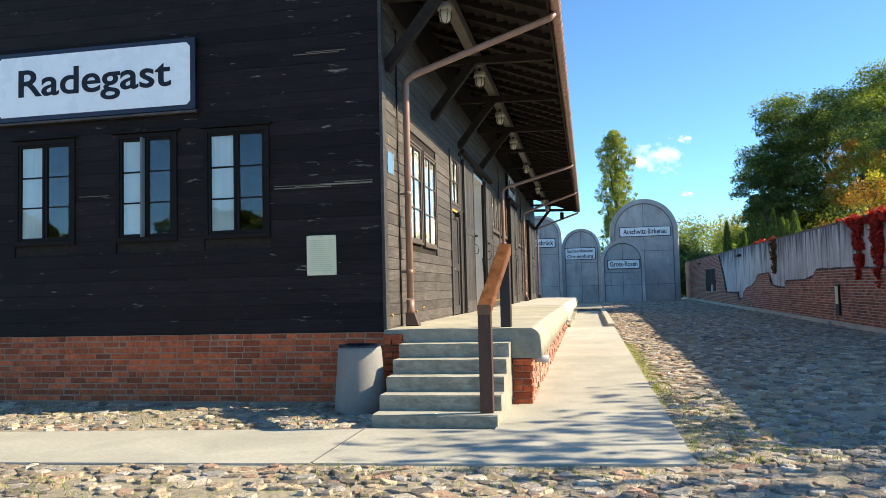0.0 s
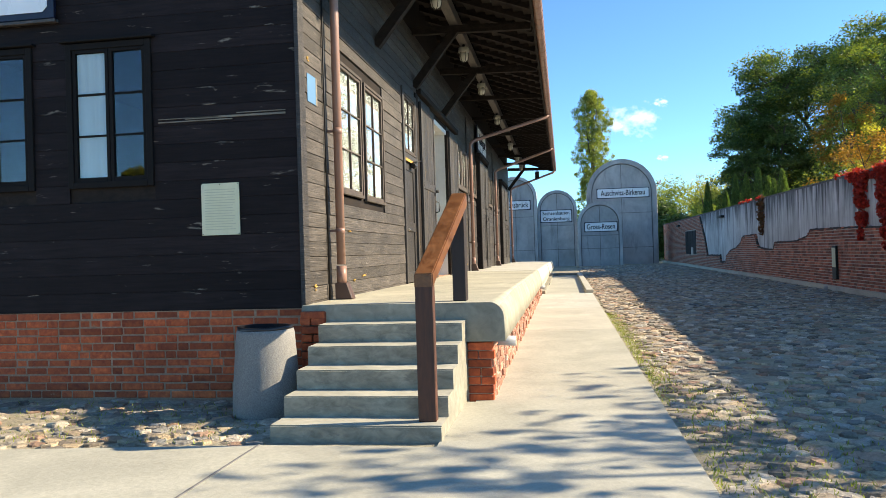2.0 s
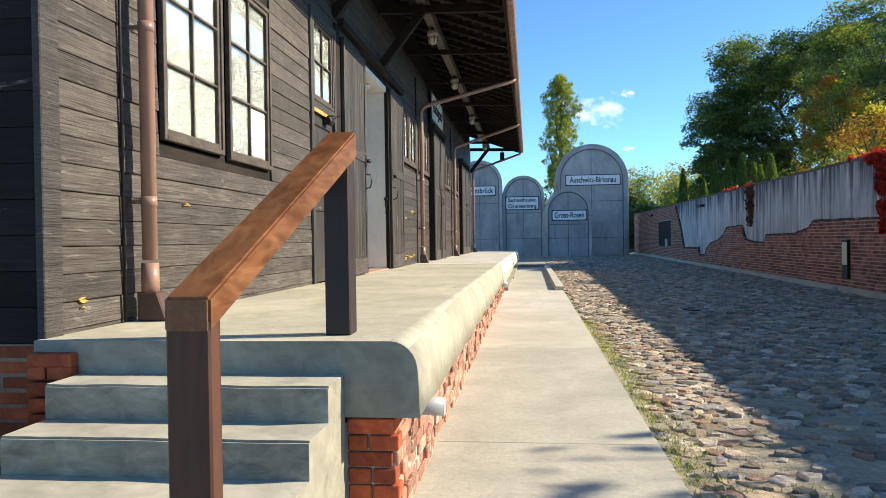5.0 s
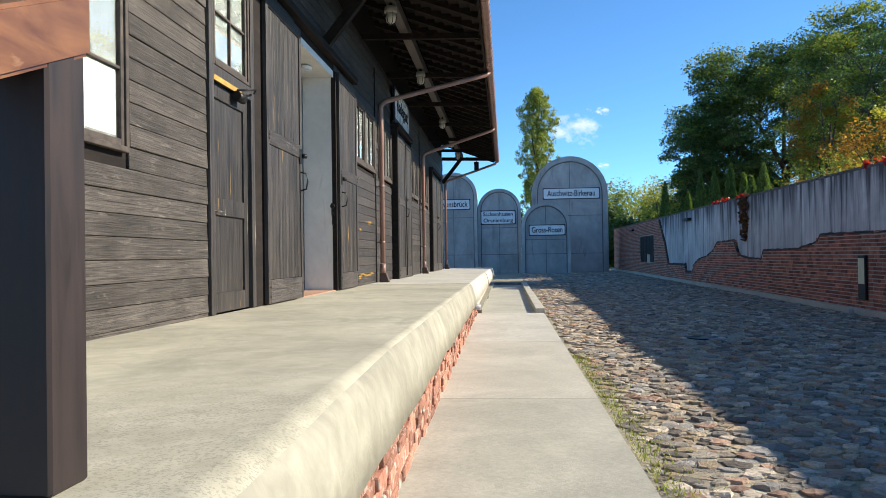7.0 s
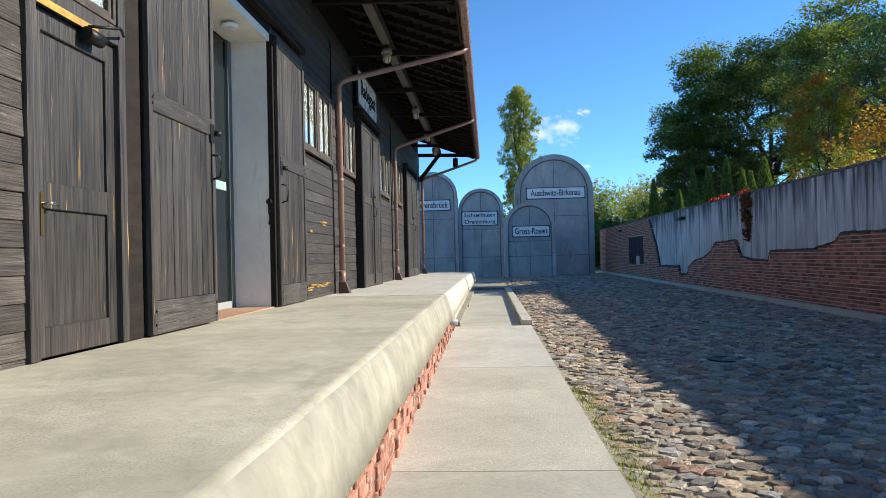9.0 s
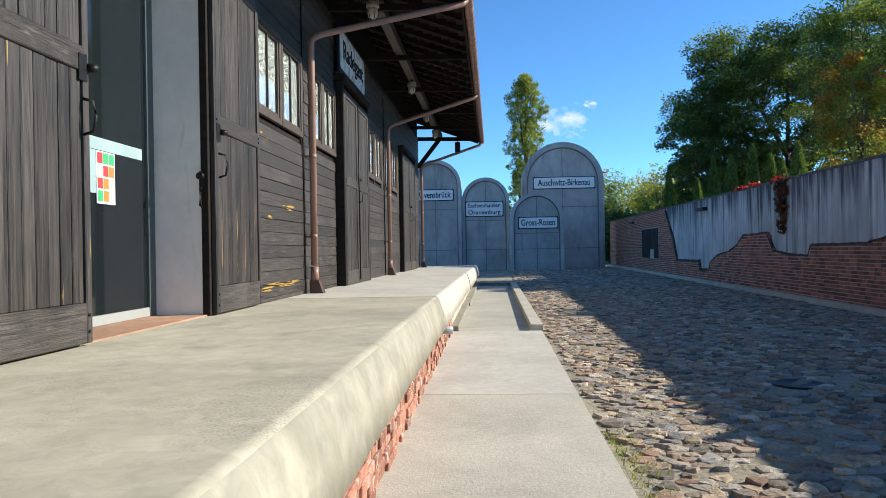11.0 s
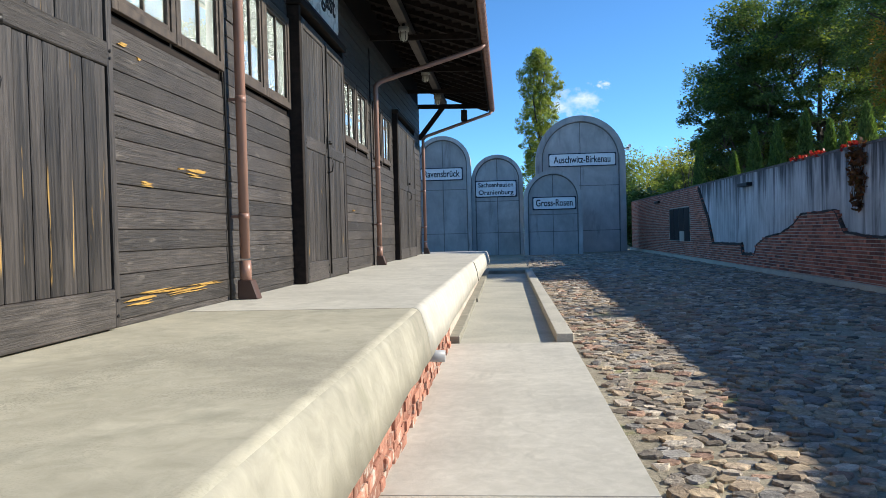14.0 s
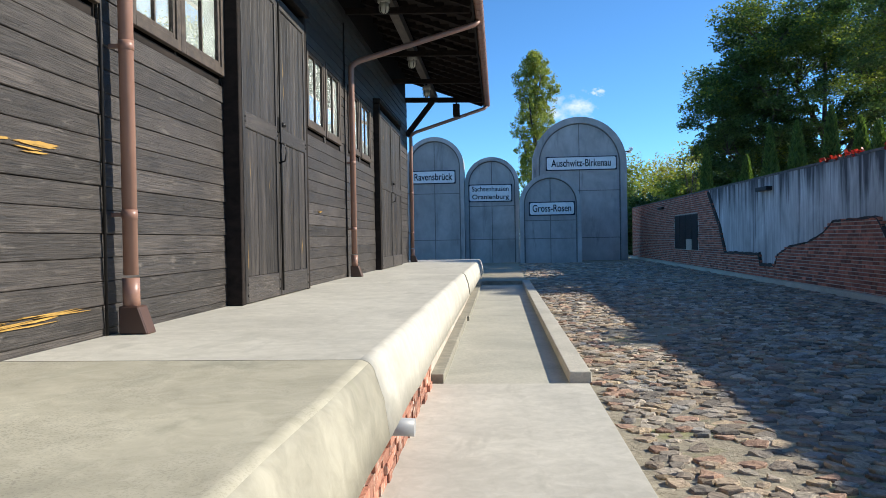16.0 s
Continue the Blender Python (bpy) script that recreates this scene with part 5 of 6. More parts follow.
def tree(name, label, base, height, spread, count, leaf, mat, trunk_r=0.3, n_tip=60, low=0.3, second=None, group="", limbs=7, spray=0.2, flat=0.3):
    """A forked trunk, limbs, thin branches and a crown of flat leaf sprays on the branch tips; second: material, count
    and share of lighter or turning sprays.
    """
    t = thing(name, label, "tree", group)
    x, y, z = base
    fork = z + height * max(0.16, low * 0.9)
    bm = bmesh.new()
    add_tube(bm, [(x, y, z - 0.2), (x + 0.1, y, z + (fork - z) * 0.5), (x - 0.08, y + 0.1, fork), (x + 0.15, y, z + height * 0.75)], trunk_r, 10, trunk_r * 0.25)
    part("trunk", bm, BARK, t)
    hz = height * (1 - low) / 2
    mid = np.array((x, y, z + height * (1 + low) / 2))
    d = RNG.normal(size=(n_tip, 3))
    d[:, 2] += 0.25
    d /= np.linalg.norm(d, axis=1)[:, None]
    swell = np.array([1 + 0.22 * noise.noise(tuple(v * 2.3 + np.array((x, y, 0)))) for v in d])
    tips = mid + d * ((0.40 + 0.55 * RNG.random(n_tip) ** 0.6) * swell)[:, None] * np.array([spread, spread, hz])
    ends = []
    for i in range(limbs):
        q = tips[np.argmax(((tips - mid) @ np.array((math.cos(i * 2.4), math.sin(i * 2.4), 0.9 * math.sin(i * 1.7)))) - 2.0 * RNG.random(n_tip))]
        st, en = Vector((x, y, fork + (i / limbs) * height * 0.32)), Vector(q)
        path = [st, st.lerp(en, 0.35) + Vector((0, 0, 0.05 * height)), st.lerp(en, 0.7) + Vector((0, 0, 0.03 * height)), en]
        bm = bmesh.new()
        add_tube(bm, path, trunk_r * 0.45, 7, trunk_r * 0.08)
        part("limb", bm, BARK, t)
        ends += path[1:3]
    bm = bmesh.new()
    for q in tips[::2]:
        q = Vector(q)
        st = min(ends, key=lambda e: (e - q).length) if ends else Vector((x, y, fork))
        bow = Vector((0, 0, 0.12 * (q - st).length))
        for p0, p1, r0, r1 in ((st, st.lerp(q, 0.5) + bow, 0.16, 0.09), (st.lerp(q, 0.5) + bow, q, 0.09, 0.03)):
            add_limb(bm, p0, p1, trunk_r * r0, trunk_r * r1)
    tagged(part("branchwork", bm, BARK, t), kind="stuff")
    rad = spread * spray * (0.6 + 0.8 * RNG.random(n_tip))
    v, f = sprays(tips, rad, count, leaf, flat=flat)
    foliage("crown", v, f, mat, t)
    if second:
        m2, cnt, sub = second
        k = RNG.choice(n_tip, max(3, int(n_tip * sub)), replace=False)
        v, f = sprays(tips[k] + np.array([-0.3, -0.2, 0.2]), rad[k], cnt, leaf, flat=flat)
        foliage("turning_leaves", v, f, m2, t, "lighter and turning leaves")
    return t


def add_limb(bm, p, q, r0, r1):
    """A thin three-sided branch."""
    ax = (q - p).normalized()
    u = ax.cross(Vector((0.3, 0.9, 0.2))).normalized()
    w = ax.cross(u)
    rings = [[bm.verts.new(c + (u * math.cos(a) + w * math.sin(a)) * r) for a in (0, 2.09, 4.19)] for c, r in ((p, r0), (q, r1))]
    for j in range(3):
        bm.faces.new([rings[0][j], rings[0][(j + 1) % 3], rings[1][(j + 1) % 3], rings[1][j]])


# broad trees behind the yard wall
# the second leaf colour on these crowns also paints their sunlit rims
tree("tree", "broad dark green tree with layered airy crown behind the wall", (27.4, 85, 0), 22.2, 11.6, 170000, 0.16, LEAF_GREEN, 0.55, 330, 0.10, (LEAF_TURNING_SUNLIT, 18000, 0.16), limbs=14, spray=0.15)
tree("tree", "tall spreading green tree with some yellowing leaves", (27.0, 62, 0), 19.5, 8.2, 62000, 0.125, LEAF_GREEN, 0.42, 230, 0.15, (LEAF_TURNING_SUNLIT, 24000, 0.25), limbs=12, spray=0.16)
tree("tree", "tall spreading green tree with some yellowing leaves", (22.0, 48, 0), 14.5, 6.0, 40000, 0.10, LEAF_GREEN, 0.32, 180, 0.2, (LEAF_TURNING_SUNLIT, 24000, 0.3), limbs=12, spray=0.16)
tree("tree", "slim yellow and orange autumn tree", (15.4, 46, 0), 10.2, 1.7, 9000, 0.085, LEAF_TURNING_SUNLIT, 0.14, 60, 0.25, (LEAF_ORANGE, 6000, 0.45), spray=0.26, flat=0.7)
tree("bush", "yellow-green autumn shrub behind the wall", (13.2, 40, 0), 5.6, 2.2, 8500, 0.075, LEAF_TURNING_SUNLIT, 0.1, 70, 0.1, (LEAF_ORANGE, 2600, 0.35), spray=0.22, flat=0.7)
tree("bush", "orange-leaved shrub behind the wall", (12.0, 33, 0), 6.0, 2.2, 9000, 0.075, LEAF_ORANGE, 0.1, 60, 0.1, (LEAF_YELLOW, 3500, 0.4), spray=0.22, flat=0.7)
tree("tree", "lower dark green tree with airy crown behind the wall", (20.6, 80, 0), 14.5, 5.2, 64000, 0.13, LEAF_GREEN, 0.3, 150, 0.08, limbs=9, spray=0.17)
tree("tree", "thin bare-looking sapling with few pale leaves", (11.6, 66, 0), 7.6, 1.1, 420, 0.13, LEAF_POPLAR, 0.06, 40, 0.3, limbs=6, spray=0.2, flat=0.7)

# the poplar behind the slabs
poplar = thing("poplar", "tall narrow poplar with yellowing green leaves", "tree")
px, py, ph = 4.5, 110.0, 24.4
bm = bmesh.new()
add_tube(bm, [(px, py, -0.2), (px + 0.1, py, 9), (px, py, ph * 0.95)], 0.4, 10, 0.05)
part("trunk", bm, BARK, poplar)
cs, rs = [], []
for i in range(900):
    h = RNG.random()
    z = 3 + h * (ph - 3.8)
    w = 3.0 * (1 - h ** 6) ** 0.5 * min(1, 0.7 + h * 0.6)
    a = RNG.random() * 6.283
    q = RNG.random() ** 0.5 * (0.86 + 0.28 * math.sin(2.6 * a + z * 0.9))
    cs.append((px + w * q * math.cos(a), py + w * q * math.sin(a), z))
    rs.append(0.46 * (0.5 + 0.9 * RNG.random()))
for i in range(12):
    bm = bmesh.new()
    a = i * 2.4
    z = 4 + i * 1.3
    add_tube(bm, [(px, py, z), (px + 1.2 * math.cos(a), py + 1.2 * math.sin(a), z + 2.5), (px + 1.9 * math.cos(a), py + 1.9 * math.sin(a), z + 5)], 0.12, 6, 0.03)
    part("limb", bm, BARK, poplar)
v, f = leaves(np.array(cs), np.array(rs), 62000, 0.125)
foliage("crown", v, f, LEAF_POPLAR, poplar)

# thujas along the wall
for y, h, x in ((56.2, 5.9, 9.9), (50.4, 4.75, 9.9), (47.8, 5.55, 9.9), (45.3, 5.3, 9.9), (42.7, 5.35, 9.9), (40.9, 4.75, 9.9), (39.9, 4.5, 9.9), (38.5, 4.85, 9.9)):
    t = thing("thuja", "narrow dark green thuja behind the wall", "tree", "row of thujas")
    bm = bmesh.new()
    add_tube(bm, [(x, y, -0.1), (x, y, h * 0.9)], 0.07, 7, 0.01)
    part("trunk", bm, BARK, t)
    n = 11000
    hh = RNG.random(n) ** 1.25
    a = RNG.random(n) * 6.283
    lobes = 1 + 0.14 * np.sin(3 * a + y) + 0.12 * np.sin(9 * hh + 2 * a + y)
    w = 0.66 * (1 - hh) ** 0.72 * np.minimum(1, 0.75 + hh) * lobes * RNG.random(n) ** 0.22
    p = np.stack([x + w * np.cos(a), y + w * np.sin(a), 0.2 + hh * (h - 0.25)], 1)
    up = np.stack([0.35 * np.cos(a), 0.35 * np.sin(a), np.ones(n)], 1) + RNG.normal(0, 0.22, (n, 3))
    out = np.cross(up, RNG.normal(size=(n, 3)))
    out *= (0.032 / (np.linalg.norm(out, axis=1) + 1e-9))[:, None]
    up *= (0.05 + 0.065 * RNG.random(n))[:, None]
    v = np.stack([p - up, p + out, p + up, p - out], 1).reshape(-1, 3)
    foliage("sprays", v, np.arange(n * 4).reshape(-1, 4), LEAF_THUJA, t)

# far greenery beyond the slabs
for x, y, h, s, mt in ((14, 105, 8, 5, LEAF_POPLAR), (21, 112, 9, 5, LEAF_YELLOW), (28, 118, 9, 6, LEAF_POPLAR), (18, 92, 6.2, 3.5, LEAF_POPLAR), (12, 98, 5.5, 3.5, LEAF_GREEN), (25, 100, 8.5, 5, LEAF_GREEN), (-12, 120, 6, 5, LEAF_GREEN), (0, 125, 6, 5, LEAF_GREEN), (10.5, 76, 3.4, 2.6, LEAF_GREEN), (9.0, 84, 3.2, 3.0, LEAF_POPLAR), (15.5, 82, 4.5, 3.0, LEAF_POPLAR)):
    tree("bush", "distant green and yellow trees beyond the yard", (x, y, 0), h * 1.3, s, 12000, 0.20, mt, 0.2, 110, 0.02, limbs=3, group="distant trees", spray=0.26, flat=0.9)

# trees beside the path's start and behind it, known by their shade and reflections
for x, y, h, s, n in ((10.0, 9.6, 6.6, 2.2, 330), (12.6, 10.6, 7.6, 2.3, 460), (14.8, 9.2, 8.5, 2.6, 420), (13.0, 5.8, 8.0, 2.6, 420), (14.0, 14.0, 8.0, 2.0, 220)):
    tree("tree", "thin-leaved green tree beside the yard", (x, y, 0), h, s, n, 0.17, LEAF_GREEN, 0.12, 60, 0.4, group="trees beside the yard", spray=0.28)
for x, y, h, s in ((-22, -24, 7.0, 4), (-33, -20, 6.5, 4), (-14, -28, 7.5, 4), (-44, -26, 9, 5), (-27, -30, 8.5, 4)):
    tree("tree", "green tree with thin crown across the street", (x, y, 0), h, s, 4500, 0.42, LEAF_GREEN, 0.25, 45, 0.2, (LEAF_YELLOW, 1200, 0.3), group="trees across the street")


# grass in the joints beside the path
verge = thing("verge_grass", "short yellow-green grass tufts between cobbles beside the path", "grass", kind="stuff")
n = 5600
gy = 6.9 + 13.0 * RNG.random(n) ** 1.4
gx = 0.90 + np.abs(RNG.normal(0, 1, n)) * np.where(gy < 11, 0.75, 0.14)
m = n // 2                              # the strip before the path and the one under the gable
gx[:m] = np.where(RNG.random(m) < 0.5, -10 + 11 * RNG.random(m), -9.5 + 6.7 * RNG.random(m))
gy[:m] = np.where(gx[:m] > -2.6, 6.5 - 1.4 * RNG.random(m) ** 2, np.where(RNG.random(m) < 0.5, 8.3 + 1.7 * RNG.random(m), 5.9 - 1.4 * RNG.random(m)))
gz = np.array([G(y) for y in gy]) - 0.005
ga, gl = RNG.random(n) * 6.283, 0.018 + 0.03 * RNG.random(n)
dx, dy = np.cos(ga), np.sin(ga)
base = np.stack([gx, gy, gz], 1)
v = np.stack([base + np.stack([dx * 0.006, dy * 0.006, 0 * dx], 1), base - np.stack([dx * 0.006, dy * 0.006, 0 * dx], 1),
              base + np.stack([-dy * gl * 0.8, dx * gl * 0.8, gl], 1)], 1).reshape(-1, 3)
foliage("grass_blades", v, np.arange(n * 3).reshape(-1, 3), LEAF_POPLAR, verge)


# creepers on the yard wall
def creeper(y0, y1, z0, label, mat, count, drop):
    t = thing("creeper", label, "creeper", "creepers on the wall")
    n = 60
    u = RNG.random(n)
    yy = y0 + (y1 - y0) * u
    depth = RNG.random(n) ** 0.8 * drop * (1 - 1.2 * np.abs(u - 0.45))
    c = np.stack([np.array([YX(y) for y in yy]) + 0.02, yy, YTOP + 0.05 - np.maximum(depth, 0)], 1)
    v, f = leaves(c, np.full(n, 0.13), count, 0.085)
    v[:, 0] = np.minimum(v[:, 0], np.array([YX(y) for y in v[:, 1]]) + np.where(v[:, 2] > YTOP + 0.05, 0.4, 0.06))
    tagged(foliage("leaf_mass", v, f, mat, t), kind="stuff")
    bm = bmesh.new()
    for k in range(6):
        y = y0 + (y1 - y0) * (0.2 + 0.12 * k)
        add_tube(bm, [(YX(y) + 0.045, y, YTOP - 0.0), (YX(y) + 0.045, y + 0.15, YTOP - drop * 0.4), (YX(y) + 0.045, y + 0.05, YTOP - drop * 0.75)], 0.012, 5)
    part("stems", bm, BARK, t)
    return t


creeper(24.0, 24.65, 1.3, "crimson creeper hanging down the concrete wall", LEAF_RED, 2600, 2.1)
creeper(22.5, 23.1, 1.2, "crimson creeper hanging down the concrete wall", LEAF_RED, 2600, 2.3)
creeper(21.0, 25.2, 2.9, "crimson creeper along the wall's top", LEAF_RED, 1800, 0.35)
creeper(34.7, 35.5, 1.8, "brown and red creeper hanging down the wall", LEAF_VINE_BROWN, 650, 1.6)
for y in (25.3, 34.9, 36.8, 38.3):
    t = thing("creeper", "small tuft of red creeper on the coping", "creeper", "creepers on the wall")
    c = np.stack([np.full(5, YX(y) + 0.10), y + 1.1 * RNG.random(5), np.full(5, YTOP + 0.06)], 1)
    v, f = leaves(c, np.full(5, 0.10), 70, 0.08)
    tagged(foliage("leaf_mass", v, f, LEAF_RED, t), kind="stuff")

# small fair-weather cloud, far off
def cloud_material():
    m = bpy.data.materials.new("cloud")
    m.use_nodes = True
    n, l = m.node_tree.nodes, m.node_tree.links
    n.remove(n["Principled BSDF"])
    tc = n.new("ShaderNodeTexCoord")
    nz = n.new("ShaderNodeTexNoise")
    nz.inputs["Scale"].default_value, nz.inputs["Detail"].default_value, nz.inputs["Roughness"].default_value = 3.2, 6.0, 0.62
    l.new(tc.outputs["Generated"], nz.inputs["Vector"])
    sub = n.new("ShaderNodeVectorMath")
    sub.operation = "SUBTRACT"
    sub.inputs[1].default_value = (0.5, 0.5, 0.42)
    l.new(tc.outputs["Generated"], sub.inputs[0])
    mul = n.new("ShaderNodeVectorMath")
    mul.operation = "MULTIPLY"
    mul.inputs[1].default_value = (2.0, 0.0, 2.1)
    l.new(sub.outputs[0], mul.inputs[0])
    ln = n.new("ShaderNodeVectorMath")
    ln.operation = "LENGTH"
    l.new(mul.outputs[0], ln.inputs[0])
    mt = n.new("ShaderNodeMath")
    mt.operation = "SUBTRACT"
    l.new(nz.outputs[0], mt.inputs[0])
    half = n.new("ShaderNodeMath")
    half.operation = "MULTIPLY"
    half.inputs[1].default_value = 0.42
    l.new(ln.outputs["Value"], half.inputs[0])
    l.new(half.outputs[0], mt.inputs[1])
    rg = n.new("ShaderNodeMapRange")
    rg.inputs[1].default_value, rg.inputs[2].default_value, rg.inputs[4].default_value = 0.22, 0.58, 0.9
    l.new(mt.outputs[0], rg.inputs[0])
    em, tr, mx = n.new("ShaderNodeEmission"), n.new("ShaderNodeBsdfTransparent"), n.new("ShaderNodeMixShader")
    em.inputs[0].default_value, em.inputs[1].default_value = (0.97, 0.98, 1.0, 1), 0.85
    l.new(rg.outputs[0], mx.inputs[0])
    l.new(tr.outputs[0], mx.inputs[1])
    l.new(em.outputs[0], mx.inputs[2])
    l.new(mx.outputs[0], n["Material Output"].inputs[0])
    return m


CLOUD = cloud_material()
for x, z, w, h in ((88, 160, 94, 70), (118, 172, 26, 20), (118, 107, 22, 14)):
    bm = bmesh.new()
    bm.faces.new([bm.verts.new(q) for q in ((x - w / 2, 900, z - h / 2), (x + w / 2, 900, z - h / 2), (x + w / 2, 900, z + h / 2), (x - w / 2, 900, z + h / 2))])
    c = part("backdrop", bm, CLOUD)
    c.visible_shadow = False
    tagged(c, "small white fair-weather cloud far off", "cloud", kind="structure")

# ---- bricks ----
BH, BL = 0.0885, 0.268


def brick_course(k, u0, u1, shift=0.0):
    """Start and length of the bricks of one course."""
    u = u0 - (BL / 2 if k % 2 else 0.0) + shift
    out = []
    while u < u1 - 0.03:
        step = random.choice((BL, BL, BL, BL * 0.5, BL * 0.93))
        a, b = max(u, u0), min(u + step, u1)
        if b - a > 0.05:
            out.append((a, b))
        u += step
    return out


for k in range(11):                     # the gable's plinth
    z = -0.0425 + BH * (k + 0.5)
    for a, b in brick_course(k, -9.96, WALL_X - 0.004):
        piece("brick", (b - a - 0.013, 0.1, BH - 0.013), ((a + b) / 2, FRONT_Y + 0.052 + random.uniform(-0.006, 0.006), z), BRICK, GABLE, 0.008)
    for a, b in brick_course(k, WALL_X + 0.004, -2.51):
        piece("brick", (b - a - 0.013, 0.08, BH - 0.013), ((a + b) / 2, 10.06, z - 0.02 if k == 10 else z), BRICK, GABLE, 0.008)

rest_v, rest_f = [], []


def loose_brick(store_v, store_f, x0, x1, y0, y1, z0, z1):
    n = len(store_v)
    store_v.extend([(x, y, z) for z in (z0, z1) for y in (y0, y1) for x in (x0, x1)])
    store_f.extend([tuple(n + i for i in f) for f in ((0, 2, 3, 1), (4, 5, 7, 6), (0, 1, 5, 4), (2, 6, 7, 3), (0, 4, 6, 2), (1, 3, 7, 5))])


for k in range(7):                      # the platform's side
    z = G(10) - 0.02 + BH * (k + 0.5)
    for a, b in brick_course(k, 10.14, 27.4):
        out = random.uniform(-0.022, 0.014)
        zz = z + (G((a + b) / 2) - G(10)) * (1 - k / 7)
        if a < 22.5:
            piece("brick", (0.12, b - a - 0.010, BH - 0.010), (-0.815 + out, (a + b) / 2, zz), BRICK_WORN, platform, 0.008, random.uniform(-0.03, 0.03))
        else:
            loose_brick(rest_v, rest_f, -0.875 + out, -0.755 + out, a + 0.007, b - 0.007, zz - BH / 2 + 0.007, zz + BH / 2 - 0.007)
    for a, b in brick_course(k, -1.027, -0.742):
        piece("brick", (b - a - 0.010, 0.12, BH - 0.010), ((a + b) / 2, 10.185 + random.uniform(-0.006, 0.006), z), BRICK, platform, 0.006)
side_rest = new("brickwork", raw_mesh("brickwork", rest_v, rest_f, BRICK_SIDE_REST))
side_rest.parent = platform
tagged(side_rest, kind="stuff")


def brick_top(y):
    ys_, zs_ = zip(*BRICK_TOP)
    return float(np.interp(y, ys_, zs_))


# mortar bed behind the facing bricks, following their broken edge
bm = bmesh.new()
prev = None
for y in np.arange(20.6, YW1, 0.13):
    col = [bm.verts.new((YX(y) + dx, y, z)) for dx in (0.010, 0.068) for z in (-0.1, min(brick_top(y) - 0.03 - 0.02 * noise.noise((y * 3, 0, 0)), 3.3))]
    if prev:
        a, b = prev, col
        bm.faces.new([a[0], b[0], b[1], a[1]])
        bm.faces.new([a[1], b[1], b[3], a[3]])
    prev = col
bmesh.ops.recalc_face_normals(bm, faces=bm.faces)
part("mortar_bed", bm, MORTAR, yard_wall)
# lip along the top of the broken facing, painted dark for shadow and dirt
bm = bmesh.new()
prev = None
for y in np.arange(20.6, 49.9, 0.07):
    steep = abs(brick_top(y + 0.07) - brick_top(y - 0.07)) / 0.14
    thick = (0.042 + 0.035 * noise.noise((y * 2.1, 4, 0))) * math.hypot(1, min(steep, 6)) * (1.7 if y > 42 else 1.0)
    top = brick_top(y) + 0.02 * noise.noise((y * 5, 1, 0))
    ring = [bm.verts.new(p) for p in ((YX(y) - 0.012, y, top - thick * 0.5), (YX(y) + 0.004, y, top + thick * 0.5), (YX(y) + 0.0695, y, top + thick * 0.75), (YX(y) + 0.0695, y, top - thick * 0.6))]
    if prev:
        for j in range(4):
            bm.faces.new([prev[j], ring[j], ring[(j + 1) % 4], prev[(j + 1) % 4]])
    prev = ring
bmesh.ops.recalc_face_normals(bm, faces=bm.faces)
part("broken_edge", bm, EDGE_DARK, yard_wall, "crumbling edge of the facing, dark with shadow and dirt")
rest_v, rest_f = [], []
for k in range(38):
    z = 0.05 + BH * (k + 0.5)
    for a, b in brick_course(k, 20.6, YW1, 0.02 * (k % 3)):
        y = (a + b) / 2
        if z > brick_top(y) + 0.02 * math.sin(7 * y + k) or z > 3.3:
            continue
        if 51.3 < y < 55.7 and 0.9 < z < 2.5:
            continue
        out = random.uniform(-0.006, 0.006)
        if 23.2 < y < 26.7:
            piece("brick", (0.07, b - a - 0.02, BH - 0.02), (YX(y) + 0.035 + out, y, z), BRICK_WALL, yard_wall, 0.006)
        else:
            loose_brick(rest_v, rest_f, YX(y) + out, YX(y) + 0.066, a + 0.010, b - 0.010, z - BH / 2 + 0.010, z + BH / 2 - 0.010)
wall_rest = new("brickwork", raw_mesh("brickwork", rest_v, rest_f, BRICK_REST))
wall_rest.parent = yard_wall
tagged(wall_rest, kind="stuff")

# ---- cobbles ----
yard = thing("cobbled_yard", "old field-stone cobbles with sandy joints", "cobbles", kind="structure")


def stone_shape(seed):
    """A domed field stone about 1 across: three rings and a crown."""
    r = np.random.default_rng(seed)
    n = 7
    ang = np.linspace(0, 2 * math.pi, n, endpoint=False) + r.uniform(-0.28, 0.28, n)
    rad = r.uniform(0.38, 0.60, n)
    v = []
    for s, h in ((1.0, -0.6), (0.99, 0.10), (0.88, 0.20)):
        v += [(rad[i] * s * math.cos(ang[i]), rad[i] * s * math.sin(ang[i]), h + r.uniform(-0.09, 0.06)) for i in range(n)]
    v.append((0, 0, 0.22 + r.uniform(-0.06, 0.05)))
    f = []
    for q in range(2):
        for i in range(n):
            a, b = q * n + i, q * n + (i + 1) % n
            f += [(a, b, b + n), (a, b + n, a + n)]
    f += [(2 * n + i, 2 * n + (i + 1) % n, 3 * n) for i in range(n)]
    return np.array(v), np.array(f)


SHAPES = [stone_shape(100 + i) for i in range(14)]
STONE_MESH = [raw_mesh("cobble", v, f, COBBLE) for v, f in SHAPES]


def in_path(x, y):
    """Whether a stone here would lie under the path, the steps or the station."""
    front = 6.84 + (x - 0.88) * 0.068 - 0.06
    backe = 8.29 + (x + 2.53) * 0.104 + 0.06
    if x < 0.97 and front < y < (backe if x < -2.5 else 99):
        return True
    if x < -2.45 and y > FRONT_Y - 0.04:
        return True
    return (x + 2.97) ** 2 + (y - 9.55) ** 2 < 0.36 ** 2 or x > YX(y) - 0.2


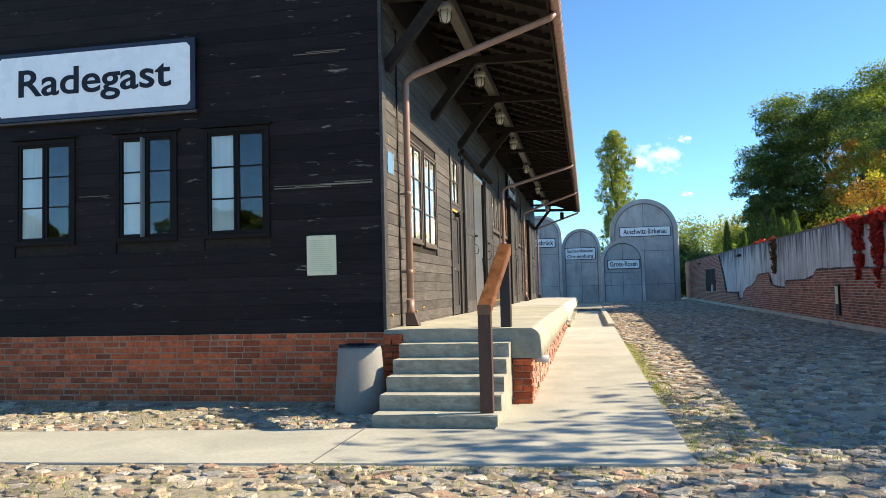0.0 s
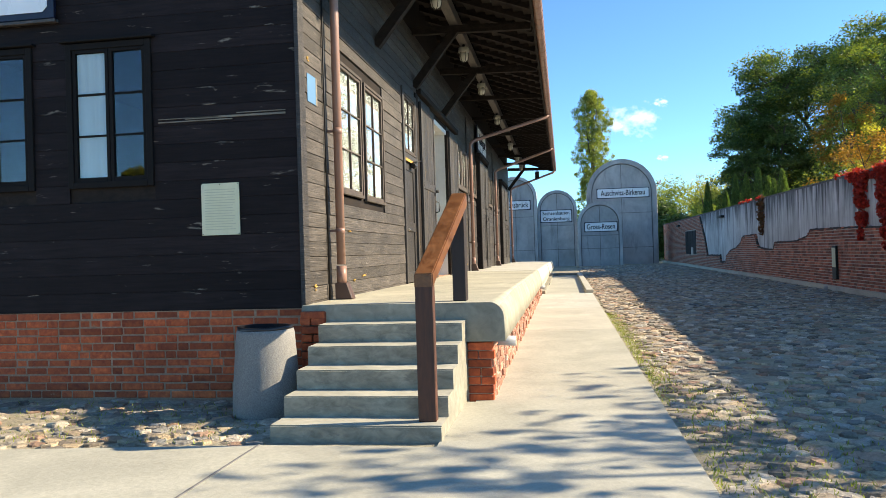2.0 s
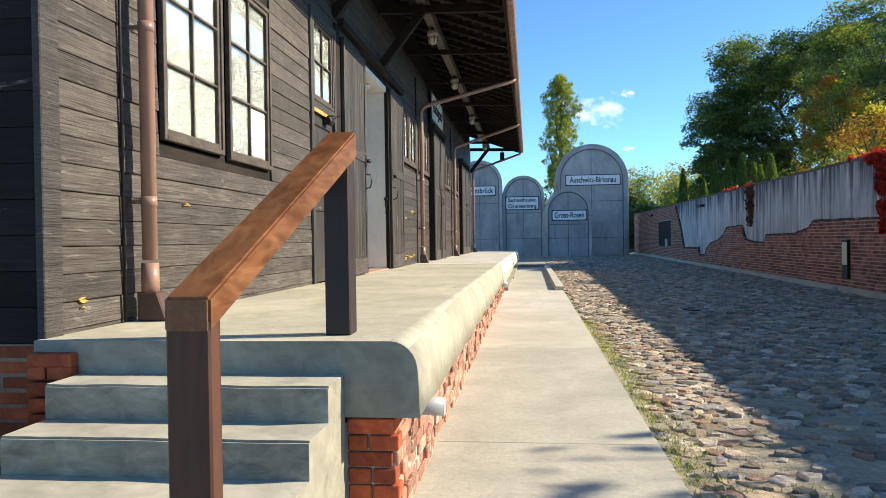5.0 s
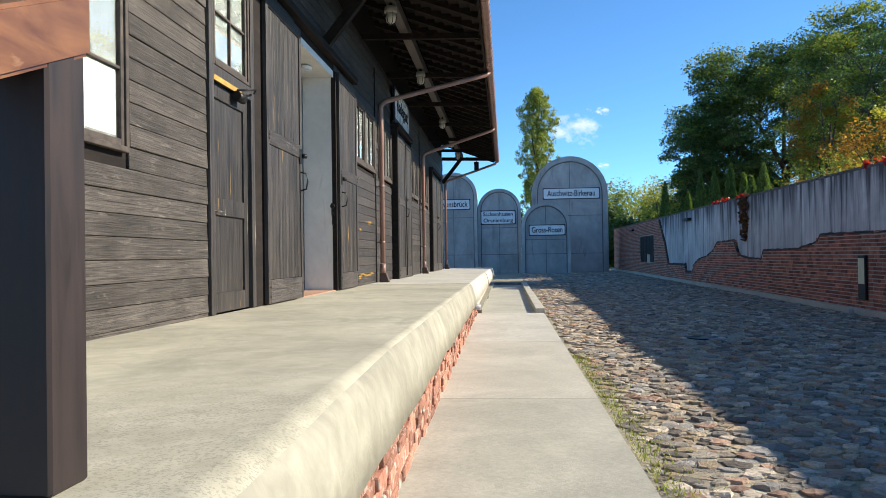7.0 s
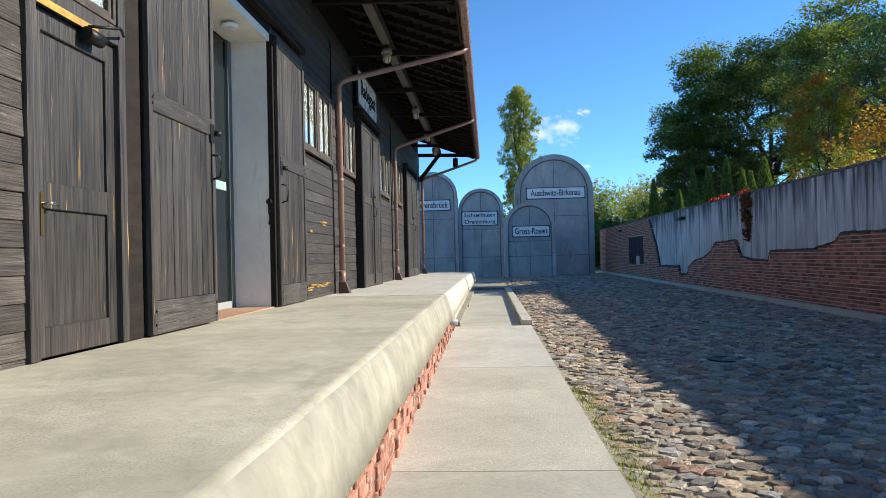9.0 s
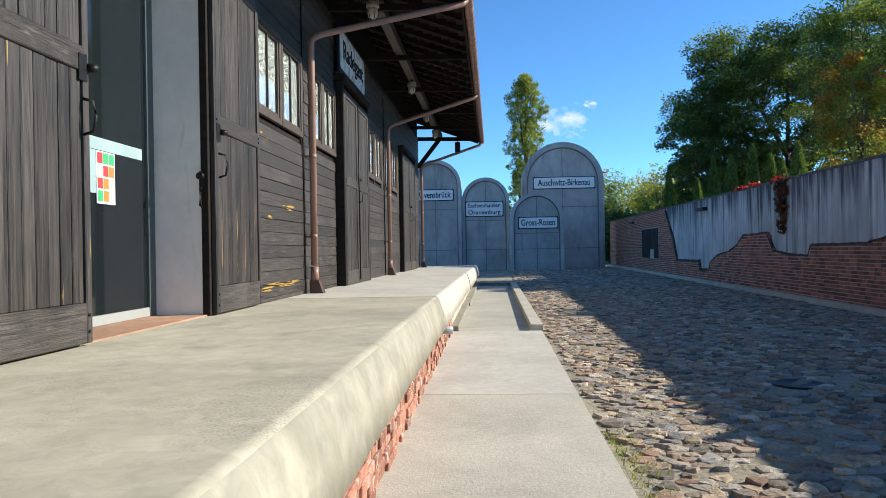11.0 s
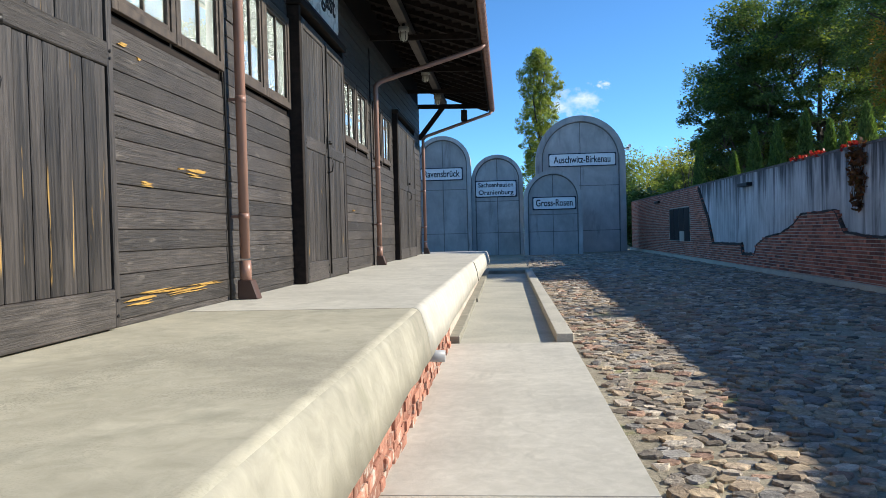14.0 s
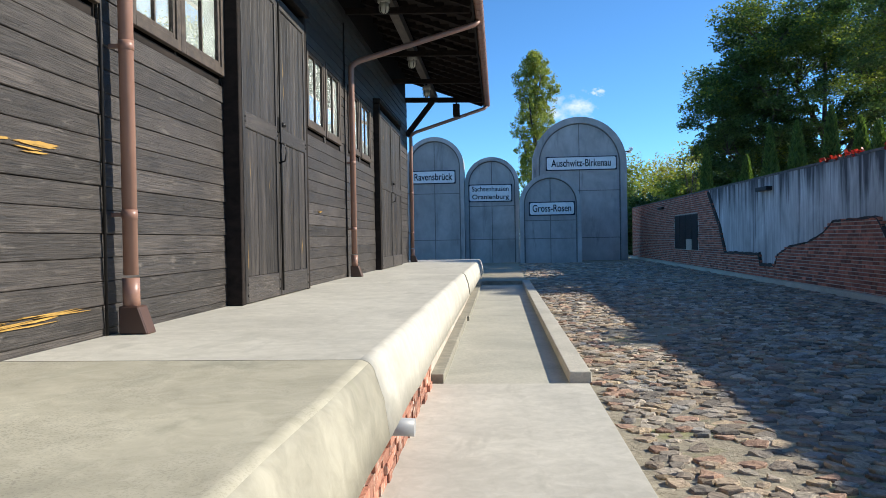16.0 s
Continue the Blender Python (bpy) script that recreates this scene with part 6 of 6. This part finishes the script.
def stones(x0, x1, y0, y1, step):
    pts = []
    j = 0
    y = y0
    while y < y1:
        x = x0 + (step / 2 if j % 2 else 0)
        while x < x1:
            pts.append((x, y))
            x += step * 1.12
        y += step * 0.84
        j += 1
    p = np.array(pts)
    p += RNG.uniform(-0.22, 0.22, p.shape) * step
    return [(x, y, step) for x, y in p if not in_path(x, y)]


field = stones(0.98, 8.0, 7.0, 40.0, 0.152) + stones(0.98, 8.2, 40.0, 60.8, 0.20) + stones(-10.5, 8.0, 2.2, 7.0, 0.152) + stones(-10.5, -2.5, 7.0, 10.2, 0.152)
all_v, all_f, at = [], [], 0
for x, y, step in field:
    if noise.noise((x * 0.55, y * 0.4, 1.7)) > 0.30 and RNG.random() < 0.5:
        continue                        # sandy spots where stones have sunk
    i = int(RNG.integers(0, 14))
    s = step * RNG.choice([0.9, 1.08, 1.25, 1.5]) * RNG.uniform(0.92, 1.08)
    el = RNG.uniform(0.68, 0.95)
    a = RNG.normal(0, 0.5)
    z = G(y) - 0.022 + RNG.uniform(-0.013, 0.010) + 0.010 * noise.noise((x * 0.8, y * 0.8, 4))
    hz = 0.095 * RNG.uniform(0.7, 1.3)
    if 0.98 < x < 2.2 and 10.0 < y < 15.8:
        ob = new("cobble", STONE_MESH[i])
        ob.parent = yard
        ob.matrix_local = Matrix.LocRotScale((x, y, z), Euler((RNG.normal(0, 0.05), RNG.normal(0, 0.05), a)), (s, s * el, hz))
        continue
    v = SHAPES[i][0] * np.array([s, s * el, hz])
    ca, sa = math.cos(a), math.sin(a)
    tx, ty = RNG.normal(0, 0.065), RNG.normal(0, 0.065)
    zz = v[:, 2] + v[:, 0] * tx + v[:, 1] * ty
    all_v.append(np.stack([x + v[:, 0] * ca - v[:, 1] * sa, y + v[:, 0] * sa + v[:, 1] * ca, z + zz], 1))
    all_f.append(SHAPES[i][1] + at)
    at += len(v)
rest = new("cobbles", raw_mesh("cobbles", np.concatenate(all_v), np.concatenate(all_f), COBBLE_REST))
rest.parent = yard
tagged(rest, kind="stuff")
